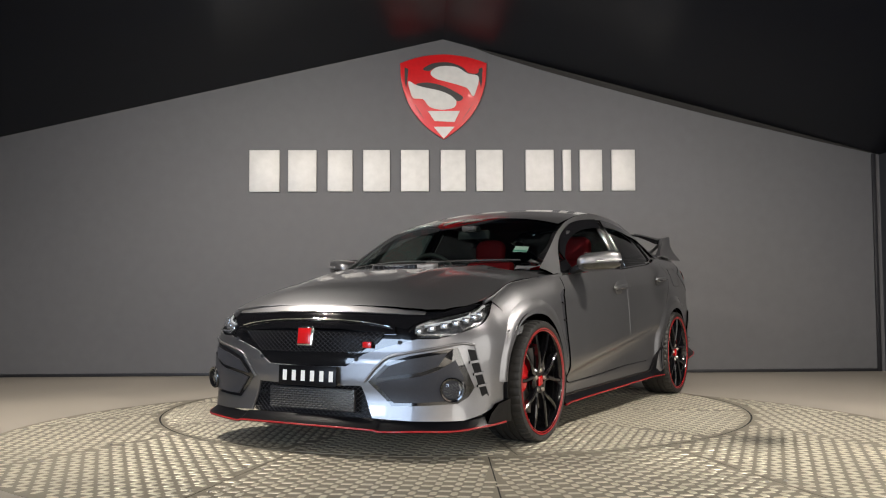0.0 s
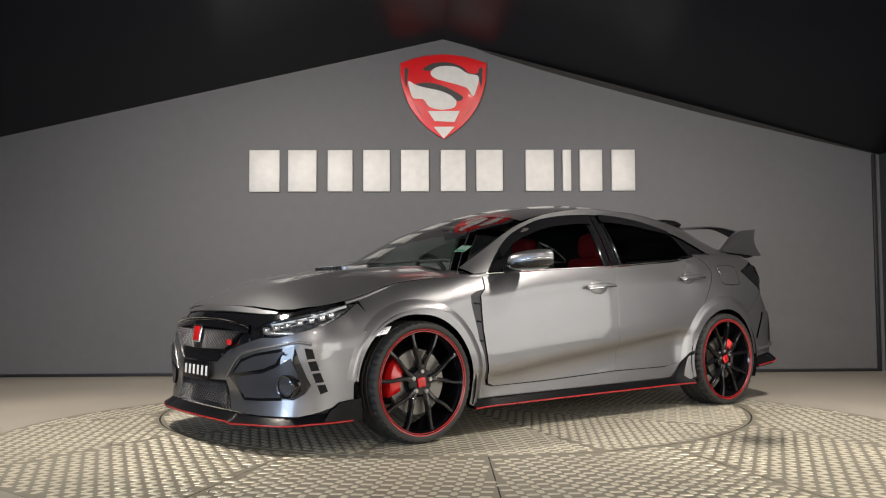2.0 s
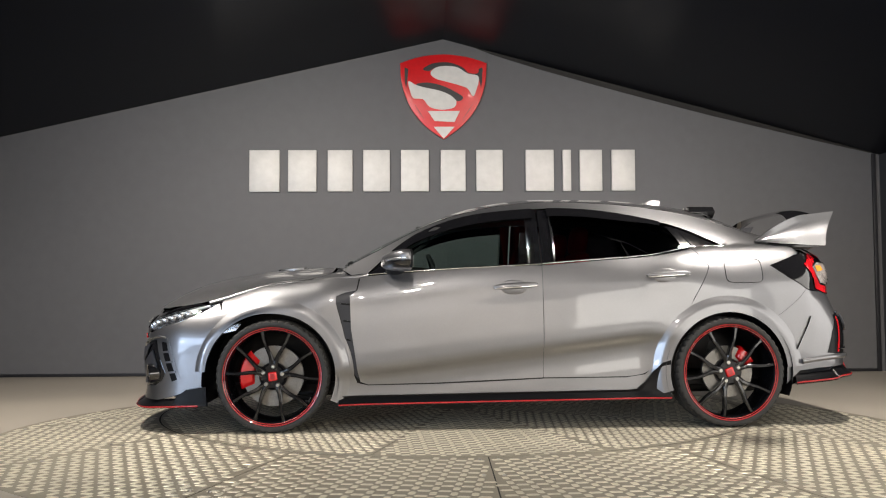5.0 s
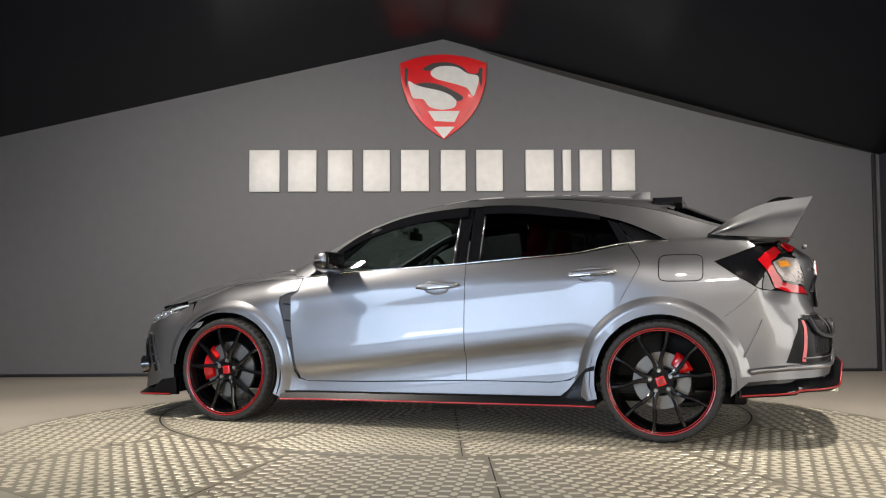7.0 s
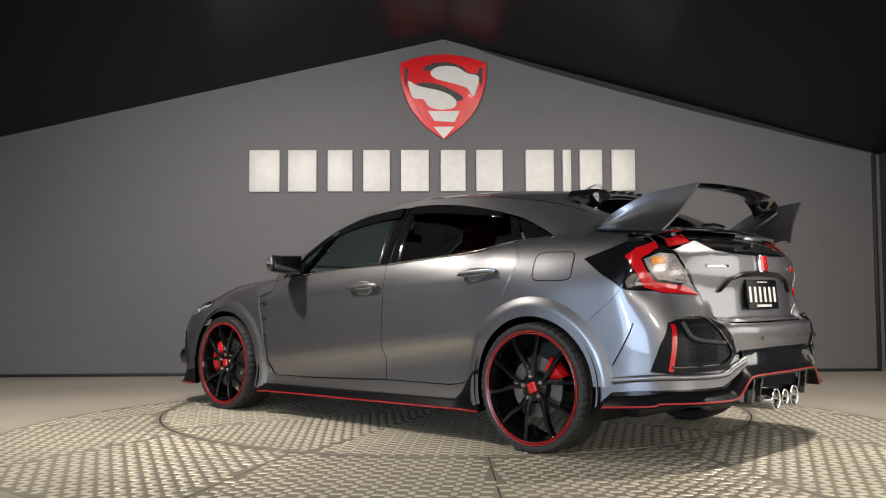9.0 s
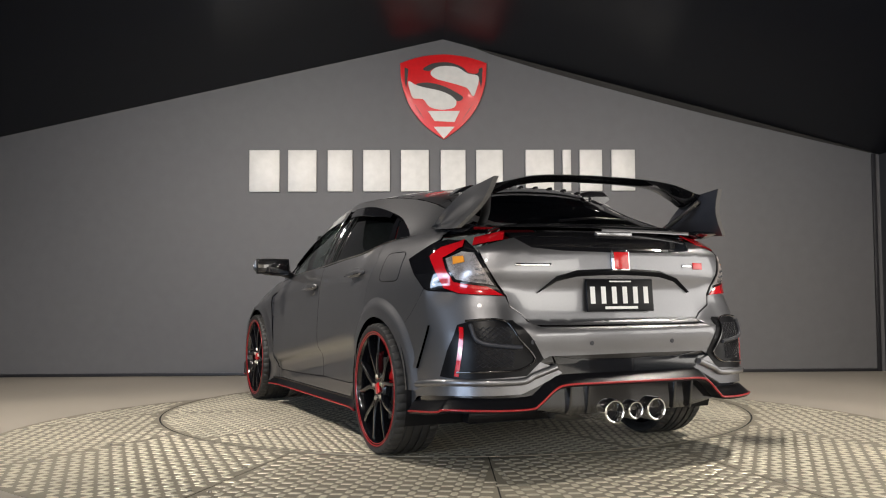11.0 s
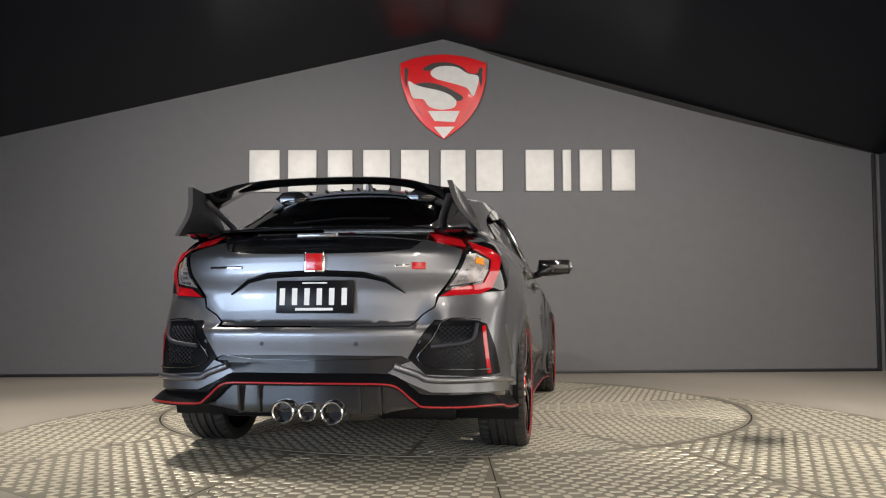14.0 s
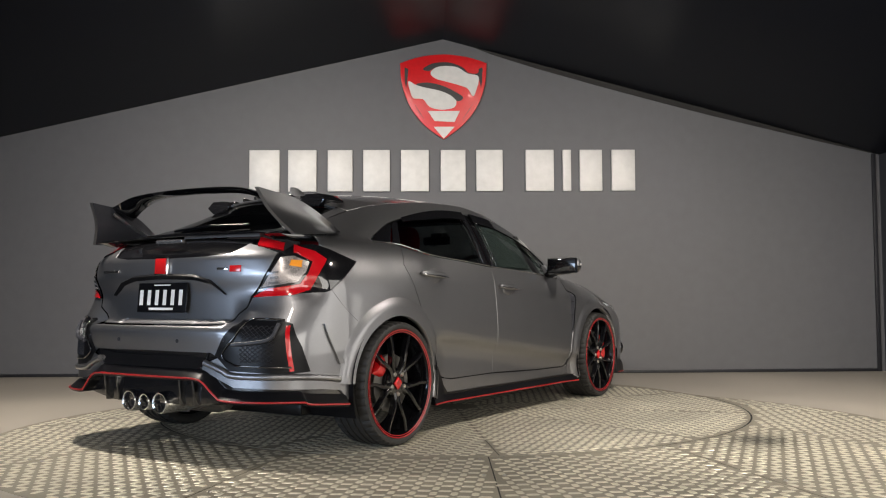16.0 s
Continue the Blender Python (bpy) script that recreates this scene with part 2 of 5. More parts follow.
for r0, r1, z in ((2.0, 1.985, 0.0015),):
    prev = None
    for a in range(145):
        t = a * math.pi / 72
        pair = [bm.verts.new((r * math.cos(t), r * math.sin(t), zz)) for r, zz in ((2.0, -0.0042), (2.0, z), (1.985, z), (1.985, -0.001))]
        if prev:
            for e in range(3):
                bm.faces.new((prev[e], pair[e], pair[e + 1], prev[e + 1]))
        prev = pair
part("rim", bm, M_PLATE, turntable, "thin steel edge strip")


# ---- the wall sign: raised bars in place of a name, and a plain shield ----
def on_wall(ob):
    ob.matrix_world = ROOM
    return ob


sign_group = "raised bars of the wall sign"
for x0, x1 in ((-2.028, -1.645), (-1.632, -1.272), (-1.225, -0.908), (-0.864, -0.525), (-0.480, -0.125), (-0.070, 0.248), (0.292, 0.632),
               (0.798, 1.160), (1.205, 1.312), (1.362, 1.652), (1.690, 1.992)):
    tagged(on_wall(part("sign_bar", box_bm(x0 + 0.10 * (x1 - x0), x1 - 0.10 * (x1 - x0), WALL_Y - 0.035, WALL_Y, 1.862, 2.288, 0.004), M_SILVER)),
           "plain raised silver bar on the dark wall", "sign", sign_group)


def shield_outline(s):
    top = smooth_curve([(-0.447, 0.79), (-0.25, 0.853), (0, 0.882), (0.25, 0.853), (0.447, 0.79)], 6)
    right = smooth_curve([(0.447, 0.79), (0.425, 0.56), (0.34, 0.33), (0.19, 0.14), (0, 0.0)], 6)[1:]
    left = [np.array((-x, z)) for x, z in right[::-1]][1:]
    mid = np.array((0, 0.50))
    return [tuple((q - mid) * s + mid) for q in top + right + left]


SX, SZ, SY = -0.005, 2.398, WALL_Y
shield = tagged(on_wall(new("wall_shield")), "red and silver shield emblem on the dark wall", "sign")


def plaque(name, poly, y0, y1, mat, label="", bevel=0.003):
    return part(name, prism_bm([(SX + x, SZ + z) for x, z in poly], "y", SY - y1, SY - y0, bevel), mat, shield, label, angle=50)


plaque("rim", shield_outline(1.0), 0.0, 0.035, M_SIGNRED, "glossy red shield")


def lobe(name, pts, y0, y1, mat, label, n=5):
    return plaque(name, [tuple(q) for q in smooth_curve(pts, n, True)], y0, y1, mat, label, 0.0)


lobe("upper_field", [(-.133, .690), (-.045, .752), (.131, .748), (.250, .680), (.347, .660), (.362, .60), (.327, .48), (.298, .445), (.250, .522), (.170, .557), (.014, .600), (-.085, .630)], 0.036, 0.044, M_SILVER, "curved silver upper field")
lobe("lower_field", [(-.360, .600), (-.260, .552), (-.045, .502), (.092, .443), (.131, .384), (.102, .325), (-.026, .305), (-.143, .335), (-.212, .413), (-.310, .425), (-.345, .50)], 0.036, 0.044, M_SILVER, "curved silver lower field")
lobe("upper_edge", [(-.212, .728), (-.104, .787), (.053, .797), (.190, .748), (.258, .689), (.347, .682), (.375, .730), (.405, .722), (.376, .60), (.347, .655), (.250, .669), (.131, .742), (-.045, .754), (-.143, .709)], 0.0355, 0.041, M_SIGNDARK, "dark edge over the upper field")
lobe("lower_edge", [(-.280, .570), (-.163, .585), (-.006, .551), (.151, .472), (.200, .423), (.141, .394), (.073, .452), (-.045, .502), (-.222, .541)], 0.0355, 0.046, M_SIGNDARK, "dark edge over the lower field")
plaque("foot_field", [(-.163, .291), (.167, .291), (.112, .177), (-.094, .187)], 0.036, 0.042, M_SILVER, "small silver field near the tip", 0.0)
plaque("tip", [(-.105, .128), (.112, .128), (.0, .005)], 0.036, 0.042, M_SILVER, "silver tip of the shield", 0.0)
for m in (-1, 1):
    plaque("side_edge", [(m * .400, .745), (m * .362, .728), (m * .372, .60), (m * .385, .53), (m * .398, .60)], 0.036, 0.040, M_SIGNDARK, "dark inner edge", 0.0)
    plaque("side_edge", [(m * .300, .365), (m * .215, .235), (m * .190, .195), (m * .255, .285)], 0.036, 0.040, M_SIGNDARK, "dark inner edge", 0.0)


# ---- car materials ----
def paint(name, colour, rough=0.40, metal=0.90):
    return material(name, colour, rough, metal=metal, vary=0.02, scale=40, coat=0.9, coat_rough=0.035)


def glass_mat(name, tint, gloss=0.02):
    m = bpy.data.materials.new(name)
    m.use_nodes = True
    n, l = m.node_tree.nodes, m.node_tree.links
    n.remove(n["Principled BSDF"])
    tr, gl, lw, mx = n.new("ShaderNodeBsdfTransparent"), n.new("ShaderNodeBsdfGlossy"), n.new("ShaderNodeLayerWeight"), n.new("ShaderNodeMixShader")
    pw, ad = n.new("ShaderNodeMath"), n.new("ShaderNodeMath")
    tr.inputs["Color"].default_value = (*tint, 1)
    gl.inputs["Roughness"].default_value = gloss
    lw.inputs["Blend"].default_value = 0.5
    pw.operation, ad.operation = "POWER", "MULTIPLY_ADD"
    pw.inputs[1].default_value, ad.inputs[1].default_value, ad.inputs[2].default_value = 4.0, 0.8, 0.045
    l.new(lw.outputs["Facing"], pw.inputs[0])
    l.new(pw.outputs[0], ad.inputs[0])
    l.new(ad.outputs[0], mx.inputs[0])
    l.new(tr.outputs[0], mx.inputs[1])
    l.new(gl.outputs[0], mx.inputs[2])
    l.new(mx.outputs[0], n["Material Output"].inputs["Surface"])
    return m


M_PAINT = paint("grey_paint", (0.195, 0.196, 0.206))
M_BLACK = material("gloss_black", (0.006, 0.006, 0.007), 0.08, vary=0.0, coat=1.0, spec=0.5)
M_SATIN = material("satin_black", (0.005, 0.005, 0.006), 0.30, spec=0.16, vary=0.08, scale=30, bump=0.05, bump_scale=500)
M_PLASTIC = material("dark_grey_plastic", (0.033, 0.034, 0.040), 0.36, spec=0.28, vary=0.06, scale=30, bump=0.05, bump_scale=700)
M_RUBBER = material("tyre_rubber", (0.016, 0.0155, 0.015), 0.62, vary=0.15, scale=30, bump=0.2, bump_scale=400, rough_vary=0.08)
M_RED = material("red_lacquer", (0.52, 0.008, 0.010), 0.25, vary=0.03, coat=0.8)
M_LINE = material("red_pinstripe", (0.30, 0.008, 0.010), 0.35, vary=0.05, coat=0.4)
M_CHROME = material("chrome", (0.75, 0.75, 0.76), 0.08, metal=1.0, vary=0.0)
M_WHEEL = material("wheel_black", (0.004, 0.004, 0.005), 0.14, vary=0.0, coat=0.35, coat_rough=0.05, spec=0.35)
M_DISC = material("brake_steel", (0.18, 0.172, 0.16), 0.42, metal=0.9, vary=0.12, scale=40, rough_vary=0.1)
M_WINGGREY = paint("wing_grey", (0.150, 0.152, 0.160))
M_LENS = glass_mat("clear_lens", (0.93, 0.95, 0.96))
M_GLASS = glass_mat("tinted_glass", (0.46, 0.54, 0.51))
M_DARKGLASS = glass_mat("privacy_glass", (0.10, 0.10, 0.105))
M_TAILRED = material("tail_lamp_red", (0.46, 0.005, 0.010), 0.12, vary=0.05, scale=60, coat=1.0)
M_AMBER = material("amber_reflector", (0.75, 0.28, 0.03), 0.2, vary=0.1, scale=80, coat=0.8)
M_LAMP = material("lamp_reflector", (0.50, 0.50, 0.51), 0.2, metal=0.8, vary=0.15, scale=90, rough_vary=0.1)
M_LAMPGREY = material("lamp_housing", (0.30, 0.30, 0.31), 0.22, metal=0.8, vary=0.2, scale=120, rough_vary=0.1)
M_LED = material("led_lamp", (0.62, 0.63, 0.66), 0.15, vary=0.1, scale=60)
M_SEAT = material("red_suede", (0.42, 0.012, 0.018), 0.75, vary=0.1, scale=40, bump=0.3, bump_scale=500)
M_CABIN = material("cabin_black", (0.012, 0.012, 0.013), 0.6, vary=0.1, scale=20, bump=0.1)
M_PLATEWHITE = material("plate_white", (0.75, 0.75, 0.73), 0.4, vary=0.03)
M_LAMPCORE = material("tail_lamp_clear", (0.34, 0.31, 0.30), 0.28, metal=0.5, vary=0.2, scale=120, rough_vary=0.1)
M_STICKER = material("window_label", (0.72, 0.80, 0.74), 0.5, vary=0.05)
M_STICKERGREEN = material("window_label_green", (0.10, 0.42, 0.32), 0.5, vary=0.05)


# ---- the car's surfaces (x forward, y to its left, z up, origin on the ground between the axles) ----
class Spl:
    """A smooth curve through (x, value) knots."""

    def __init__(self, knots):
        k = sorted(knots)
        self.x, self.y = np.array([q[0] for q in k]), np.array([q[1] for q in k])
        d = np.diff(self.y) / np.diff(self.x)
        t = np.zeros(len(k))
        t[0], t[-1] = d[0], d[-1]
        for i in range(1, len(k) - 1):
            t[i] = 0 if d[i - 1] * d[i] <= 0 else 2 * d[i - 1] * d[i] / (d[i - 1] + d[i])
        self.t = t

    def __call__(self, v):
        v = min(max(v, self.x[0]), self.x[-1])
        i = min(max(int(np.searchsorted(self.x, v)) - 1, 0), len(self.x) - 2)
        h = self.x[i + 1] - self.x[i]
        q = (v - self.x[i]) / h
        return float((2 * q ** 3 - 3 * q * q + 1) * self.y[i] + (q ** 3 - 2 * q * q + q) * h * self.t[i]
                     + (3 * q * q - 2 * q ** 3) * self.y[i + 1] + (q ** 3 - q * q) * h * self.t[i + 1])


def sstep(a, b, v):
    q = min(max((v - a) / (b - a), 0.0), 1.0)
    return q * q * (3 - 2 * q)


AX, HUB = 1.3495, 0.327
BELT = Spl([(1.75, .775), (1.63, .80), (1.41, .862), (1.19, .887), (1.0, .905), (.81, .912), (.4, .943), (-.27, .975), (-.9, 1.027), (-1.17, 1.075), (-1.4, 1.092), (-1.75, 1.085)])
BELT_Y = Spl([(1.75, .70), (1.41, .735), (1.19, .76), (.9, .80), (.4, .825), (-.27, .832), (-.9, .805), (-1.2, .755), (-1.4, .73), (-1.75, .735)])
SHOULDER = Spl([(1.75, .26), (1.2, .2), (.8, .15), (0, .13), (-.8, .15), (-1.2, .26), (-1.4, .32), (-1.75, .30)])
PLAN = Spl([(1.75, .880), (1.4, .89), (1.0, .885), (.5, .882), (-.8, .884), (-1.35, .895), (-1.75, .868)])
LOWER = Spl([(0, .044), (.15, .047), (.24, .050), (.29, .046), (.32, .036), (.342, .021), (.365, .011), (.40, .0065), (.45, .0055), (.52, .009), (.62, .0155), (.75, .026), (1.4, .03)])
RAIL_Z = Spl([(1.0, .93), (.7, 1.09), (.44, 1.225), (.2, 1.305), (0, 1.347), (-.3, 1.375), (-.7, 1.362), (-1.1, 1.318), (-1.35, 1.265), (-1.6, 1.185), (-1.85, 1.125), (-2.0, 1.10)])
RAIL_Y = Spl([(1.0, .735), (.7, .685), (.44, .64), (.2, .615), (-.3, .605), (-.7, .60), (-1.1, .575), (-1.35, .56), (-1.6, .55), (-1.85, .54), (-2.0, .53)])
CROWN_Z = Spl([(1.05, .955), (1.0, .978), (.69, 1.145), (.41, 1.278), (.2, 1.357), (0, 1.402), (-.3, 1.43), (-.7, 1.430), (-1.1, 1.402), (-1.35, 1.366), (-1.6, 1.27), (-1.85, 1.165), (-2.0, 1.105)])
FRONT = [(1.75, .905), (1.90, .886), (2.01, .835), (2.09, .755), (2.155, .61), (2.20, .41), (2.228, .2), (2.235, 0)]
REAR = [(-1.75, .890), (-1.90, .872), (-2.02, .82), (-2.11, .72), (-2.17, .55), (-2.205, .3), (-2.215, 0)]
NOSE = Spl([(.08, .03), (.2, .0), (.3, -.01), (.39, .0), (.46, .0), (.52, -.01), (.6, -.018), (.68, -.065), (.75, -.125), (.82, -.25)])
TAIL = Spl([(.2, .0), (.3, -.03), (.5, -.03), (.62, -.045), (.648, -.03), (.665, .06), (.80, .075), (.9, .055), (.98, .06), (1.04, .12), (1.09, .20), (1.12, .24)])

TAIL_CORNER = Spl([(.2, .0), (.3, -.03), (.5, -.03), (.60, -.020), (.68, .015), (.76, .055), (.82, .072), (.9, .055), (.98, .06), (1.04, .12), (1.09, .20), (1.12, .24)])


def arc_table(pts):
    c = np.array(smooth_curve(pts, 12))
    c[-1, 1] = 0.0
    d = np.concatenate([[0], np.cumsum(np.hypot(*np.diff(c, axis=0).T))])
    return d, c


F_D, F_C = arc_table(FRONT)
R_D, R_C = arc_table(REAR)
SF, SR = 1.75 + F_D[-1], -1.75 - R_D[-1]


def side_y(x, z):
    zb, ye = BELT(x), BELT_Y(x)
    if z <= zb:
        u = min(max((zb - z) / SHOULDER(x), 0.0), 1.0)
        low = LOWER(z - .20 * min(max((.78 - x) / 1.65, 0.0), 1.0)) * (1 - sstep(.8, 1.1, abs(x)))
        soft, crisp = (1 - (1 - u) ** 2) ** 0.7, 1 - (1 - u) ** 1.7
        k = 1 - sstep(.80, 1.10, abs(x))
        y = ye + (PLAN(x) + .008 * k - low - ye) * (soft + (crisp - soft) * k)
    else:
        zr, yr = max(RAIL_Z(x), zb + 0.012), RAIL_Y(x)
        if x > 1.0:
            return ye
        t = min((z - zb) / (zr - zb), 1.1)
        y = ye + (yr - ye) * t + 0.018 * math.sin(math.pi * min(t, 1.0)) * min(1.0, (zr - zb) / .3)
    return y


REF_F, REF_R = .905, .890


def lower(s, z, off=0.0):
    """The body's outer skin: along the side s is x; past the corners it runs round the nose or tail to the centre line."""
    if -1.75 <= s <= 1.75:
        x, y = s, side_y(s, z)
    elif s > 1.75:
        q = s - 1.75
        x, y = np.interp(q, F_D, F_C[:, 0]), np.interp(q, F_D, F_C[:, 1])
        w = sstep(1.75, 2.12, x)
        y *= side_y(1.75, z) / REF_F
        x += NOSE(z) * w
    else:
        q = -1.75 - s
        x, y = np.interp(q, R_D, R_C[:, 0]), np.interp(q, R_D, R_C[:, 1])
        w = sstep(1.75, 2.06, -x)
        y *= side_y(-1.75, z) / REF_R
        y -= .030 * sstep(.74, .84, z) * math.exp(-((x + 2.01) / .075) ** 2)
        k = sstep(.46, .62, y)
        x += (TAIL(z) * (1 - k) + TAIL_CORNER(z) * k) * w
    return Vector((x, y, z))


def fs(y, z):
    """Where on the nose the skin is y from the centre at height z."""
    k = side_y(1.75, z) / REF_F
    return (1.75 + float(np.interp(-y / k, -F_C[:, 1], F_D)), z)


def rs(y, z):
    k = side_y(-1.75, z) / REF_R
    return (-1.75 - float(np.interp(-y / k, -R_C[:, 1], R_D)), z)


HOOD_Y = Spl([(2.12, .62), (2.05, .69), (1.9, .75), (1.7, .752), (1.41, .742), (1.19, .76), (.9, .77)])
HOOD_E = Spl([(2.12, .685), (2.05, .696), (1.9, .731), (1.7, .776), (1.63, .796), (1.41, .862), (1.19, .887), (.9, .905)])
HOOD_C = Spl([(2.13, .728), (2.08, .768), (1.97, .835), (1.8, .889), (1.44, .951), (1.2, .967), (.9, .985)])


def top_hood(x, y, off=0.0):
    k = min(abs(y) / HOOD_Y(x), 1.0)
    z = HOOD_E(x) + (HOOD_C(x) - HOOD_E(x)) * (1 - k ** 2.6)
    z += 0.010 * math.exp(-((abs(y) - (0.30 + 0.10 * (1.9 - x))) / 0.05) ** 2) * sstep(2.05, 1.6, x)
    return Vector((x, y, z))


def top_roof(x, y, off=0.0):
    k = min(abs(y) / RAIL_Y(x), 1.0)
    return Vector((x, y, RAIL_Z(x) + (CROWN_Z(x) - RAIL_Z(x)) * (1 - k ** 2.3)))


def normal_of(surf, u, v, sgn):
    e = 0.003
    du, dv = surf(u + e, v) - surf(u - e, v), surf(u, v + e) - surf(u, v - e)
    n = dv.cross(du) * sgn
    return n.normalized() if n.length > 1e-9 else Vector((0, 0, 1))


def inset_poly(poly, gap):
    a = sum(poly[i - 1][0] * poly[i][1] - poly[i][0] * poly[i - 1][1] for i in range(len(poly)))
    sg, out = (1 if a > 0 else -1), []
    for i, q in enumerate(poly):
        p, r = poly[i - 1], poly[(i + 1) % len(poly)]
        n = Vector((0, 0))
        for s, t in ((p, q), (q, r)):
            d = Vector((t[0] - s[0], t[1] - s[1]))
            if d.length > 1e-9:
                n += Vector((-d.y, d.x)).normalized() * sg
        n = n.normalized() if n.length > 1e-6 else n
        out.append((q[0] + n.x * gap, q[1] + n.y * gap))
    return out


def cut_grid(poly, step_u, step_v):
    """A filled polygon, cut along a grid: points and triangles or quads."""
    bm = bmesh.new()
    vs = []
    for q in poly:
        if not vs or math.dist(vs[-1].co[:2], q) > 1e-5:
            vs.append(bm.verts.new((q[0], q[1], 0)))
    f = bm.faces.new(vs)
    f.normal_update()
    if f.normal.z < 0:
        f.normal_flip()
    bmesh.ops.triangulate(bm, faces=[f])
    us, ws = [q[0] for q in poly], [q[1] for q in poly]
    for lo, hi, step, axis in ((min(us), max(us), step_u, 0), (min(ws), max(ws), step_v, 1)):
        n = int((hi - lo) / step)
        for k in range(1, n + 1):
            c = lo + (hi - lo) * k / (n + 1)
            co, no = ((c, 0, 0), (1, 0, 0)) if axis == 0 else ((0, c, 0), (0, 1, 0))
            bmesh.ops.bisect_plane(bm, geom=bm.verts[:] + bm.edges[:] + bm.faces[:], dist=1e-5, plane_co=co, plane_no=no)
    bm.verts.index_update()
    pts = [(v.co.x, v.co.y) for v in bm.verts]
    faces = [[v.index for v in g.verts] for g in bm.faces]
    rim = [(e.verts[0].index, e.verts[1].index) for e in bm.edges if len(e.link_faces) == 1]
    bm.free()
    return pts, faces, rim


def panel(name, poly, surf, mat, parent, label="", off=0.0, rim=0.014, gap=0.0018, step=0.035, step_v=None, sgn=1, sides="both"):
    """A body panel from its outline on a surface, with turned-in edges. sides: both (one for each side of the car), join (one across), left or right."""
    poly = inset_poly([(float(a), float(b)) for a, b in poly], gap) if gap else poly
    pts, faces, edge = cut_grid(poly, step, step_v or step)
    co, no = [], []
    for u, v in pts:
        n = normal_of(surf, u, v, sgn)
        c = surf(u, v) + n * off
        if sides == "join" and abs(c.y) < 0.012:
            c.y = 0.0
            n.y = 0.0
            n.normalize()
        co.append(c)
        no.append(n)

    def build(flips):
        verts, norms, polys = [], [], []
        for flip in flips:
            m = Vector((1, -1 if flip else 1, 1))
            base = len(verts)
            for c, n in zip(co, no):
                verts.append(c * m)
                norms.append(n * m)
            rev = (sgn > 0) != flip
            for f in faces:
                polys.append([base + i for i in (f[::-1] if rev else f)])
            if rim:
                for i, j in edge:
                    if sides == "join" and abs(co[i].y) < 1e-6 and abs(co[j].y) < 1e-6:
                        continue
                    b = len(verts)
                    mid = (no[i] + no[j]).normalized()
                    out = (co[j] - co[i]).cross(mid)
                    out = out.normalized() if out.length > 1e-9 else mid
                    for k, d in ((i, 0), (j, 0), (j, rim), (i, rim)):
                        verts.append((co[k] - no[k] * d) * m)
                        norms.append(((out if d else (out + mid)).normalized() * m))
                    polys.append([b, b + 1, b + 2, b + 3])
        me = bpy.data.meshes.new(name)
        me.from_pydata(verts, [], polys)
        me.validate()
        for p in me.polygons:
            p.use_smooth = True
        if len(me.vertices) == len(norms):
            me.normals_split_custom_set_from_vertices([tuple(n) for n in norms])
        me.materials.append(mat)
        ob = new(name, me)
        ob.parent = parent
        if label:
            ob["label"] = label
        return ob

    if sides == "join":
        return build((False, True))
    if sides == "left":
        return build((False,))
    if sides == "right":
        return build((True,))
    return build((False,)), build((True,))


def arc(cx, cz, r, a0, a1, n=18, front=0.0):
    out = []
    for k in range(n + 1):
        a = radians(a0 + (a1 - a0) * k / n)
        rr = r + front * max(0.0, math.cos(a))
        out.append((cx + rr * math.cos(a), cz + rr * math.sin(a)))
    return out


def line(*pts, n=5):
    """Smooth dense line through points."""
    return [tuple(q) for q in smooth_curve(pts, n)]


def tube(name, pts, r, mat, parent, label="", seg=8, closed=False, flat=1.0):
    """A round rod along points."""
    bm = bmesh.new()
    pts = [Vector(q) for q in pts]
    rings, n = [], len(pts)
    for i, p in enumerate(pts):
        a, b = (pts[i - 1], pts[(i + 1) % n]) if closed else (pts[max(i - 1, 0)], pts[min(i + 1, n - 1)])
        d = (b - a).normalized()
        ref = Vector((0, 0, 1)) if abs(d.z) < 0.9 else Vector((1, 0, 0))
        s = d.cross(ref).normalized()
        t = s.cross(d)
        rings.append([bm.verts.new(p + s * math.cos(k * 2 * math.pi / seg) * r + t * math.sin(k * 2 * math.pi / seg) * r * flat) for k in range(seg)])
    for i in range(n if closed else n - 1):
        u, v = rings[i], rings[(i + 1) % n]
        for k in range(seg):
            bm.faces.new((u[k], u[(k + 1) % seg], v[(k + 1) % seg], v[k]))
    if not closed:
        bm.faces.new(rings[0])
        bm.faces.new(rings[-1])
    bmesh.ops.recalc_face_normals(bm, faces=bm.faces)
    return part(name, bm, mat, parent, label, angle=60)


def on_skin(pts, off=0.004, n=8, mirror=False, surf=lower, sgn=1):
    out = []
    for s, z in smooth_curve(pts, n):
        c = surf(s, z) + normal_of(surf, s, z, sgn) * off
        out.append((c.x, -c.y if mirror else c.y, c.z))
    return out


def both_tubes(name, pts, r, mat, parent, label="", off=0.004, n=8, seg=8, flat=1.0):
    for mir in (False, True):
        tube(name, on_skin(pts, off, n, mir), r, mat, parent, label, seg, flat=flat)


def across(pts, off=0.004, n=8):
    """A line over the nose or tail from one side to the other."""
    left = on_skin(pts, off, n)
    return left + [(x, -y, z) for x, y, z in left[::-1][1:]]


